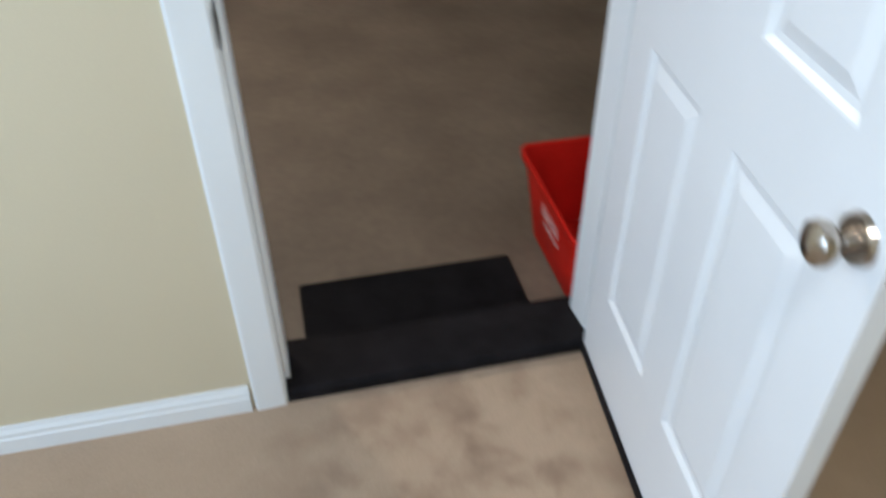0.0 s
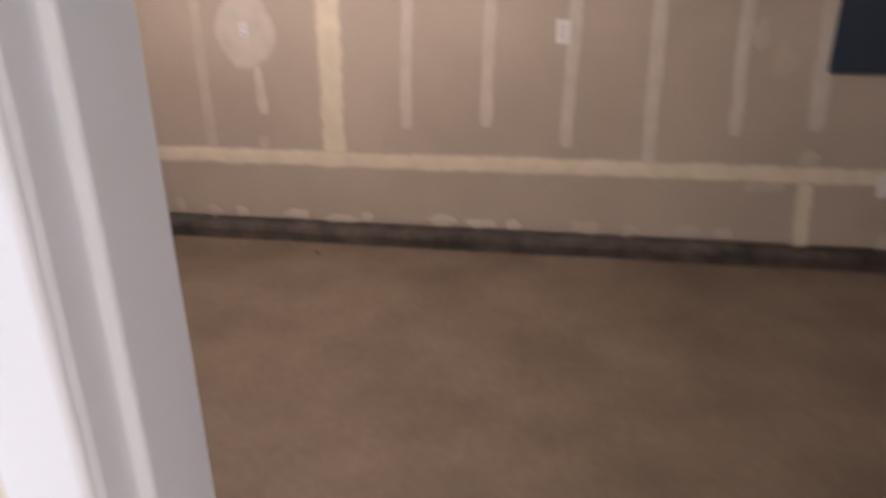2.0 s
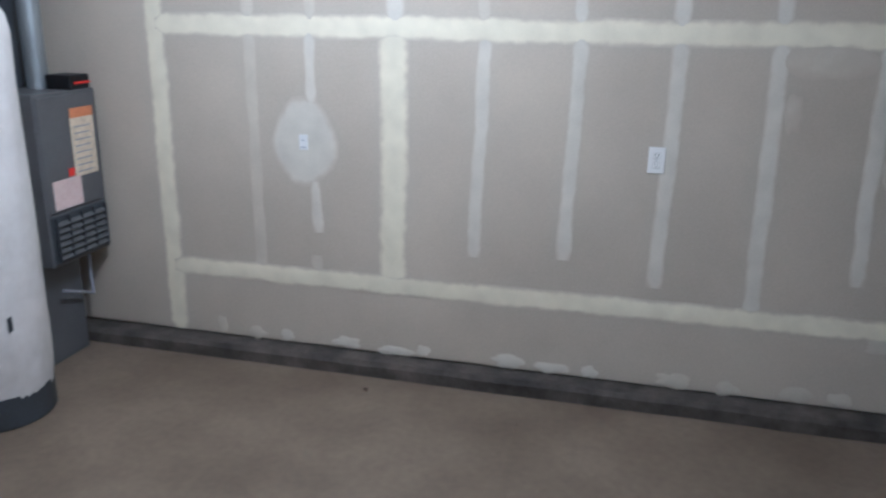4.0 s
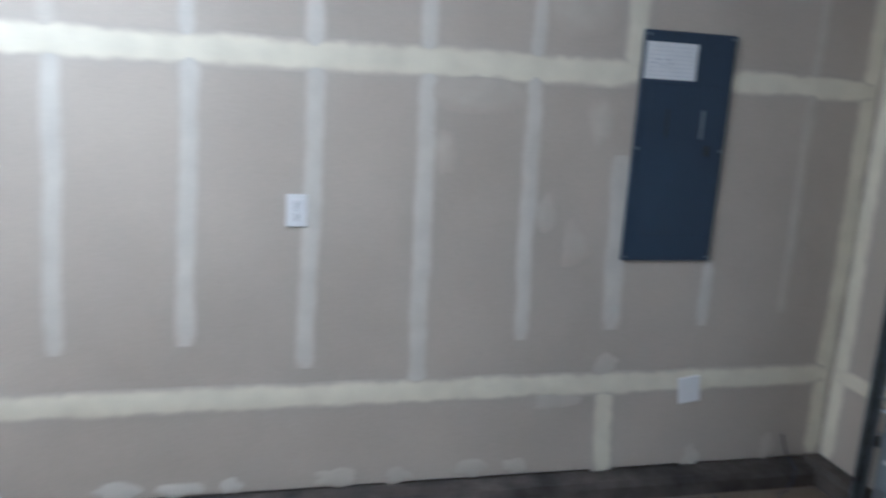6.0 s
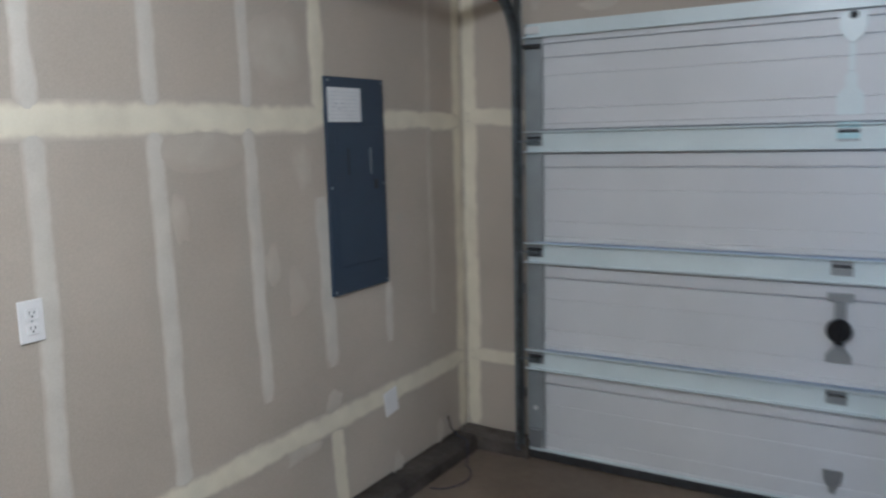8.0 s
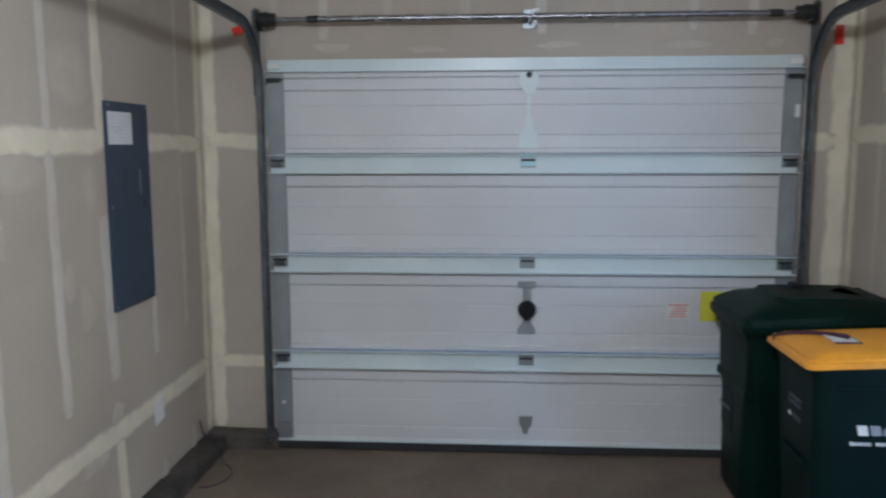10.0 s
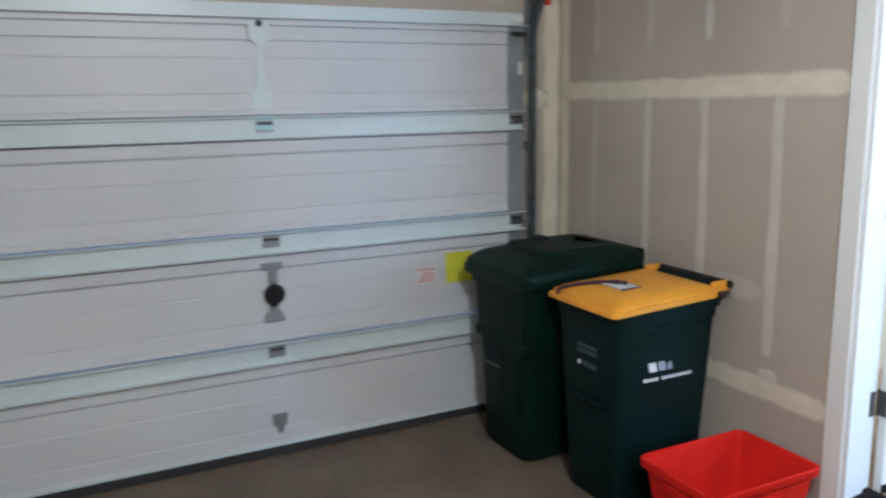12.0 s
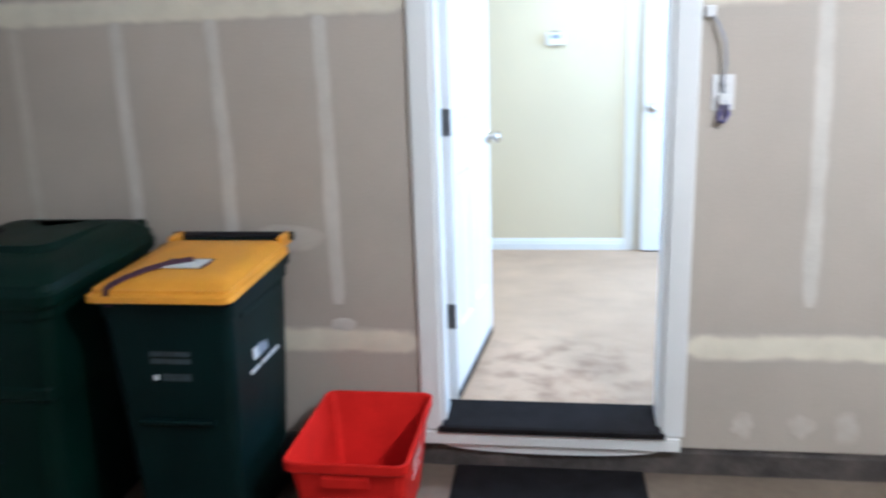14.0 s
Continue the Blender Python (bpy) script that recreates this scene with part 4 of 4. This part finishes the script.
# ---- wheeled bins ----
def wheel(parent, x, y, z, mt="black_plastic"):
    w = part("wheel", cyl((x - 0.022, y, z), (x + 0.022, y, z), z - 0.001, n=24, bevel=0.008), mt, parent, "black wheel", smooth=True)
    part("hub", cyl((x - 0.026, y, z), (x + 0.026, y, z), z * 0.45, n=16), "dark_steel", w, smooth=True)


# teal bin with the orange lid; its front looks north
b2 = thing("recycling_bin", "dark teal wheeled bin with an orange lid beside the garage wall", "wheeled bin", (1.17, 0.38, 0.0), "wheeled bins")
rings = []
for z, hx, y0, y1, r in ((0.012, 0.165, -0.20, 0.215, 0.03), (0.06, 0.172, -0.215, 0.225, 0.035), (0.25, 0.180, -0.225, 0.235, 0.035), (0.55, 0.194, -0.24, 0.25, 0.035), (0.80, 0.205, -0.25, 0.262, 0.035), (0.802, 0.212, -0.256, 0.268, 0.035), (0.845, 0.214, -0.258, 0.270, 0.035), (0.846, 0.224, -0.266, 0.28, 0.035), (0.876, 0.226, -0.268, 0.282, 0.035), (0.878, 0.205, -0.25, 0.262, 0.03), (0.80, 0.195, -0.24, 0.25, 0.03)):
    rings.append(rounded(-hx, hx, y0, y1, z, r, 6))
part("body", ring_loft(rings), "bin_teal", b2, smooth=True)
for x in (-0.196, 0.196):
    part("side_rib", box(x - 0.012, x + 0.012, -0.20, 0.18, 0.775, 0.80, 0.005), "bin_teal", b2)
part("front_recess_bar", cyl((-0.12, 0.255, 0.46), (0.12, 0.255, 0.46), 0.010, n=10), "bin_teal", b2, smooth=True)
slope = lambda x, y: 0.0 + (-y) * 0.045
lid_rows = [(0.228, -0.240, 0.300, 0.872), (0.232, -0.243, 0.306, 0.876), (0.231, -0.242, 0.304, 0.893), (0.219, -0.234, 0.287, 0.899), (0.219, -0.234, 0.287, 0.909), (0.209, -0.226, 0.272, 0.912), (0.200, -0.218, 0.260, 0.920), (0.145, -0.16, 0.19, 0.928), (0.05, -0.07, 0.08, 0.932)]
rings = [rounded(-hx, hx, y0, y1, (lambda zz: (lambda x, y: zz + slope(x, y)))(z), 0.03, 6) for hx, y0, y1, z in lid_rows]
lid = part("lid", ring_loft(rings), "orange", b2, "orange hinged lid with a stepped lip", smooth=True)
for x in (-0.202, 0.202):
    part("hinge_lug", box(x - 0.013, x + 0.013, -0.318, -0.215, 0.898, 0.944, 0.008), "orange", lid, "orange hinge lug")
part("handle_bar", cyl((-0.225, -0.30, 0.928), (0.225, -0.30, 0.928), 0.016, n=14), "black_plastic", b2, "black grab bar", smooth=True)
part("handle_web", box(-0.185, 0.185, -0.29, -0.262, 0.86, 0.925, 0.006), "bin_teal", b2)
lab = part("lid_label", ring_loft([rounded(-0.075, 0.065, 0.05, 0.145, z, 0.004, 3) for z in (0.9265, 0.9315)]), "white_ink", lid, "white printed label with a dark border")
part("label_border", box(-0.078, 0.068, 0.046, 0.050, 0.9265, 0.9322), "purple", lab)
part("label_border", box(-0.080, -0.075, 0.046, 0.148, 0.9265, 0.9322), "purple", lab)
part("label_border", box(0.065, 0.070, 0.046, 0.148, 0.9265, 0.9322), "purple", lab)
sp = [(-0.02, 0.07, 0.935), (0.03, 0.11, 0.936), (0.085, 0.17, 0.929), (0.125, 0.23, 0.919), (0.15, 0.275, 0.908), (0.156, 0.294, 0.899), (0.158, 0.299, 0.868), (0.158, 0.290, 0.845)]
own = bmesh.new()
rows = []
for i, p in enumerate(sp):
    p = Vector(p)
    d = (Vector(sp[min(i + 1, 7)]) - Vector(sp[max(i - 1, 0)])).normalized()
    s = d.cross(Vector((0, 0.6, 0.8))).normalized() * 0.010
    rows.append([own.verts.new(q) for q in (p - s, p + s, p + s + Vector((0, 0.002, 0.004)), p - s + Vector((0, 0.002, 0.004)))])
for r0, r1 in zip(rows, rows[1:]):
    for j in range(4):
        own.faces.new((r0[j], r0[(j + 1) % 4], r1[(j + 1) % 4], r1[j]))
own.faces.new(rows[0])
own.faces.new(rows[-1][::-1])
part("lid_strap", own, "purple", lid, "dark purple strap over the lid")
# printed marks: a block logo with a line of print on the side, stamped block on the front
for y, mt in ((0.060, "white_ink"), (0.012, "grey_print")):
    part("logo_block", sweep([(y, 0.608), (y + 0.036, 0.608), (y + 0.044, 0.646), (y + 0.008, 0.646)], "x", -0.2042, -0.199), mt, b2, "plain printed block")
part("logo_block", sweep([(-0.022, 0.608), (0.004, 0.608), (0.004, 0.632), (-0.014, 0.640)], "x", -0.2042, -0.199), "grey_print", b2, "plain printed block")
for i in range(16):
    if i != 10:
        y = -0.125 + i * 0.0158
        part("print_bar", box(-0.2025, -0.197, y, y + 0.0112, 0.568, 0.568 + (0.014 if i == 15 else 0.0115)), "white_ink", b2)
for i in range(2):
    part("stamp_bar", box(-0.065, 0.065, 0.252, 0.2585, 0.655 + i * 0.024, 0.670 + i * 0.024), "grey_ink", b2)
part("stamp_bar", box(0.045, 0.062, 0.251, 0.2565, 0.600, 0.616), "white_ink", b2)
part("stamp_bar", box(-0.06, 0.035, 0.250, 0.2555, 0.598, 0.62), "grey_ink", b2)
for x in (-0.19, 0.19):
    wheel(b2, x, -0.20, 0.10)
part("axle", cyl((-0.19, -0.20, 0.10), (0.19, -0.20, 0.10), 0.010, n=8), "dark_steel", b2)

# green bin, larger
b1 = thing("refuse_bin", "dark green wheeled bin with a domed lid in the garage corner", "wheeled bin", (1.765, 0.385, 0.0), "wheeled bins")
rings = []
for z, x0, x1, y0, y1, r in ((0.012, -0.19, 0.175, -0.22, 0.295, 0.06), (0.05, -0.20, 0.185, -0.235, 0.318, 0.07), (0.30, -0.215, 0.20, -0.25, 0.320, 0.07), (0.50, -0.228, 0.212, -0.262, 0.322, 0.07), (0.56, -0.24, 0.225, -0.27, 0.324, 0.06), (0.60, -0.25, 0.238, -0.275, 0.326, 0.05), (0.82, -0.262, 0.252, -0.285, 0.328, 0.05), (0.822, -0.278, 0.268, -0.30, 0.342, 0.05), (0.868, -0.28, 0.27, -0.302, 0.344, 0.05), (0.87, -0.25, 0.24, -0.27, 0.31, 0.05)):
    rings.append(rounded(x0, x1, y0, y1, z, r, 7))
part("body", ring_loft(rings), "bin_green", b1, smooth=True)
part("body_shoulder", box(-0.235, 0.228, 0.29, 0.332, 0.545, 0.60, 0.012), "bin_green", b1)
part("catch_pocket", box(-0.03, 0.145, 0.312, 0.3245, 0.33, 0.53, 0.004), "bin_teal", b1, "dark lift pocket")
part("catch_bar", cyl((-0.02, 0.330, 0.435), (0.135, 0.330, 0.435), 0.006, n=12), "hinge", b1, "dull metal lift bar", smooth=True)
lid_rows = [(0.295, -0.305, 0.358, 0.872), (0.305, -0.312, 0.366, 0.885), (0.306, -0.312, 0.368, 0.915), (0.298, -0.308, 0.358, 0.925), (0.296, -0.306, 0.355, 0.945), (0.275, -0.295, 0.325, 0.965), (0.24, -0.27, 0.28, 0.985), (0.17, -0.2, 0.2, 0.998), (0.06, -0.1, 0.08, 1.003)]
rings = [rounded(-hx, hx - 0.005, y0, y1, (lambda zz: (lambda x, y: zz + (-y) * 0.05))(z), 0.05, 7) for hx, y0, y1, z in lid_rows]
lid = part("lid", ring_loft(rings), "bin_green", b1, smooth=True)
part("lid_ridge", ring_loft([rounded(-0.20, 0.19, -0.22, 0.20, 0.985, 0.06, 6), rounded(-0.185, 0.175, -0.205, 0.185, 1.008, 0.06, 6)]), "bin_green", lid, smooth=True)
part("handle_bar", cyl((-0.22, -0.335, 0.965), (0.22, -0.335, 0.965), 0.018, n=14), "black_plastic", b1, "black grab bar", smooth=True)
part("lid_grip", box(0.10, 0.18, -0.03, 0.03, 1.0, 1.022, 0.008), "black_plastic", lid, "black lid grip")
for x in (-0.225, 0.225):
    part("handle_lug", box(x - 0.02, x + 0.02, -0.35, -0.27, 0.84, 0.985, 0.012), "bin_green", b1)
for x in (-0.215, 0.205):
    wheel(b1, x, -0.22, 0.12)
part("axle", cyl((-0.21, -0.22, 0.12), (0.20, -0.22, 0.12), 0.011, n=8), "dark_steel", b1)

# ---- red recycling crate ----
cr = thing("recycling_crate", "open red plastic recycling crate with white printing beside the door", "crate", (0.655, 0.352, 0.0))
outer = ((0.006, 0.150, 0.205, 0.03), (0.02, 0.156, 0.212, 0.035), (0.287, 0.186, 0.252, 0.035), (0.289, 0.192, 0.262, 0.035), (0.299, 0.200, 0.272, 0.035), (0.329, 0.202, 0.274, 0.035), (0.333, 0.199, 0.271, 0.035), (0.329, 0.190, 0.262, 0.032), (0.297, 0.182, 0.248, 0.032), (0.03, 0.150, 0.206, 0.03))
part("tub", ring_loft([rounded(-hx, hx, -hy, hy, z, r, 6) for z, hx, hy, r in outer]), "red", cr, smooth=True)
for s in (1, -1):
    part("grip", sweep([(s * 0.246, 0.238), (s * 0.258, 0.242), (s * 0.262, 0.274), (s * 0.256, 0.288), (s * 0.246, 0.288)], "x", -0.075, 0.075), "red", cr, "moulded red grip")
for k2 in range(5):
    y = -0.075 + k2 * 0.03
    bm = sweep([(y, 0.20), (y + 0.011, 0.20), (y + 0.017, 0.248), (y + 0.006, 0.248)], "x", -0.1815, -0.172)
    part("print_mark", bm, "crate_ink", cr, "worn white block printing")
for k2 in range(4):
    part("print_mark", box(-0.1755, -0.166, -0.07 + k2 * 0.034, -0.050 + k2 * 0.034, 0.160, 0.172), "crate_ink", cr)

# ---- water heater, furnace ----
wh = thing("water_heater", "tall water heater wrapped in a white insulation blanket", "water heater", (-2.84, 2.545, 0.0))
part("base_ring", cyl((0, 0, 0.0), (0, 0, 0.16), 0.238, n=40, bevel=0.01), "furnace_dark", wh, "dark steel base", smooth=True)
rings = []
for i in range(25):
    z = 0.13 + i * 1.67 / 24
    ring = []
    for j in range(48):
        a = j * math.tau / 48
        r = 0.248 + 0.006 * noise.noise(Vector((3 * math.cos(a), 3 * math.sin(a), z * 3))) + 0.003 * noise.noise(Vector((9 * math.cos(a), 9 * math.sin(a), z * 9)))
        r -= 0.012 * max(0, 1 - i / 1.5) + 0.05 * max(0, (i - 22) / 2) ** 2
        low = -0.012 * math.sin(a * 3 + 1) * (1 if i == 0 else 0)
        ring.append((r * math.cos(a), r * math.sin(a), z + low))
    rings.append(ring)
bl = part("blanket", ring_loft(rings), "blanket", wh, "white quilted insulation blanket", smooth=True)
for a0, z0, z1 in ((-25, 0.45, 0.52),):
    a = radians(a0)
    n = Vector((math.cos(a), math.sin(a), 0))
    t = Vector((-n.y, n.x, 0))
    own = bmesh.new()
    w = 0.009 if z1 - z0 < 0.3 else 0.028
    vs = [own.verts.new(n * d + t * s + Vector((0, 0, z))) for d in (0.246, 0.2565) for s, z in ((-w, z0), (w, z0 + 0.01), (w, z1), (-w, z1 - 0.01))]
    for f in ((0, 1, 2, 3), (7, 6, 5, 4), (0, 4, 5, 1), (1, 5, 6, 2), (2, 6, 7, 3), (3, 7, 4, 0)):
        own.faces.new([vs[i] for i in f])
    part("blanket_tape", own, "blanket" if w > 0.02 else "furnace_dark", bl)
part("drain_valve", cyl((0.10, -0.24, 0.36), (0.12, -0.31, 0.36), 0.018, n=10), "furnace_dark", wh, "dark drain valve", smooth=True)
part("flue_pipe", cyl((0, 0, 1.78), (0, 0, 2.75), 0.05, n=20), "galv", wh, "galvanised flue pipe", smooth=True)

fu = thing("furnace", "grey upright gas furnace with hanging tags beside the drywall", "furnace", (-3.065, 3.165, 0.0))
fu.scale = (1, 1, 0.977)
part("lower_cabinet", box(-0.42, 0.145, -0.27, 0.11, 0.0, 0.56, 0.006), "furnace", fu)
part("upper_cabinet", box(-0.42, 0.262, -0.215, 0.215, 0.56, 1.405, 0.006), "furnace", fu)
part("burner_door", box(0.2625, 0.270, -0.205, 0.205, 0.83, 1.39, 0.004), "furnace", fu)
part("louver_frame", box(0.2625, 0.268, -0.20, 0.205, 0.575, 0.815, 0.003), "furnace_dark", fu)
for i in range(6):
    part("louver", sweep([(0.268, 0.600 + i * 0.034), (0.282, 0.592 + i * 0.034), (0.283, 0.596 + i * 0.034), (0.268, 0.612 + i * 0.034)], "y", -0.18, 0.185), "furnace", fu)
for i in range(5):
    part("louver_bar", box(0.270, 0.284, -0.18 + i * 0.09, -0.174 + i * 0.09, 0.585, 0.805), "furnace_dark", fu)
tg = part("instruction_tag", box(0.2705, 0.2735, 0.0, 0.17, 0.98, 1.275, 0.001), "tag_cream", fu, "cream instruction tag")
part("tag_header", box(0.2737, 0.2745, 0.002, 0.168, 1.272, 1.32), "tag_orange", tg, "orange tag header")
for i in range(8):
    part("tag_line", box(0.2737, 0.2742, 0.02, 0.135 + 0.02 * math.sin(i * 3.1), 1.0 + i * 0.032, 1.006 + i * 0.032), "grey_print", tg)
part("rating_label", box(0.2705, 0.2735, -0.165, 0.035, 0.84, 0.985, 0.001), "tag_pink", fu, "pale pink rating label")
part("red_mark", box(0.2705, 0.2735, -0.045, -0.003, 0.99, 1.03, 0.001), "red_tag", fu, "small red warning mark")
part("gas_valve", box(0.12, 0.262, 0.05, 0.19, 1.4055, 1.475, 0.006), "black_plastic", fu, "black gas control box")
part("valve_band", box(0.15, 0.265, 0.075, 0.192, 1.43, 1.442, 0.002), "red_tag", fu)
part("vent_pipe", cyl((0.06, 0.07, 1.4055), (0.06, 0.07, 2.75), 0.052, n=24), "galv", fu, "bright galvanised vent pipe", smooth=True)
part("return_duct", box(-0.40, -0.03, -0.2, 0.20, 1.4055, 2.75, 0.004), "furnace_dark", fu, "dark sheet-metal duct")
part("gas_line", tube([(0.20, -0.10, 0.40), (0.19, 0.05, 0.34), (0.18, 0.14, 0.30), (0.16, 0.16, 0.42), (0.16, 0.17, 0.60)], 0.009), "grey_cable", fu, "flexible gas line")

# ---- small things ----
pb = thing("pebble", "small brown pebble lying on the bare concrete", "pebble", (-1.31, 3.178, 0.0))
own = bmesh.new()
bmesh.ops.create_icosphere(own, subdivisions=2, radius=0.012)
for v in own.verts:
    v.co *= 1 + 0.35 * noise.noise(v.co * 90)
    v.co.z = v.co.z * 0.7 + 0.007
part("stone", own, "pebble", pb, smooth=True)

cd = thing("cord", "thin dark blue cord from the wall looping on the concrete", "cord", (1.84, 3.22, 0.0))
M["cord"] = material("dark_blue_cord_jacket", (0.035, 0.04, 0.07), 0.6)
part("loop", tube([(0.25, 0.207, 0.20), (0.27, 0.203, 0.13), (0.28, 0.17, 0.092), (0.26, 0.105, 0.088), (0.235, 0.088, 0.03), (0.20, 0.072, 0.006), (0.15, 0.05, 0.0045), (0.125, 0.015, 0.0045), (0.075, -0.02, 0.0045), (0.02, -0.04, 0.0045), (-0.05, -0.035, 0.0045), (-0.11, -0.005, 0.0045), (-0.14, 0.03, 0.0045), (-0.15, 0.075, 0.0045)], 0.003), "cord", cd, smooth=True)

lh = thing("ceiling_lamp", "bare bulb in a white ceiling lampholder", "ceiling lamp", (-1.3, 1.95, 2.75))
part("lampholder", cyl((0, 0, 0), (0, 0, -0.045), 0.055, 0.035, 20), "plate", lh, smooth=True)

# out-of-view fitting added to go with the hall's fill lamp
hl = thing("added_hall_lamp", "added unseen flush white ceiling light in the hall", "ceiling lamp", (-0.3, -1.7, 2.70))
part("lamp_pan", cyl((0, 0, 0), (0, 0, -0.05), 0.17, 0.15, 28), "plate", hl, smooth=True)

# ---- hall beyond ----
th = thing("thermostat", "small white thermostat on the beige wall", "thermostat", (0.01, HS, 1.625))
part("case", box(-0.062, 0.062, 0.0006, 0.026, -0.042, 0.042, 0.004), "plate", th)
part("display", box(-0.03, 0.03, 0.0262, 0.0275, 0.0, 0.026, 0.001), "grey_print", th)
part("lever", box(-0.012, 0.02, 0.006, 0.02, 0.0422, 0.05, 0.002), "slot", th)

D2 = -0.56
door_2 = structure("door_2", box(D2 - 0.84, D2 - 0.82, HS + 0.0005, HS + 0.05, CARPET, 2.26, 0.002), "trim", "white closed hall door in its frame")
part("casing", sweep([(D2 + 0.02 + p, HS + 0.0005 + q) for p, q in CAS], "z", CARPET, 2.32), "trim", door_2)
part("casing", sweep([(D2 - 0.84 - p, HS + 0.0005 + q) for p, q in CAS], "z", CARPET, 2.32), "trim", door_2)
part("casing", sweep([(HS + 0.0005 + q, 2.26 + p) for p, q in CAS], "x", D2 - 0.91, D2 + 0.09), "trim", door_2)
leaf_2 = six_panel_leaf("hall_door", pose(D2 - 0.815, HS + 0.0385, CARPET + 0.012, 0, 0, 0), 0.80, 2.03, "white closed six-panel door at the end of the hall", knobs=(False, True))
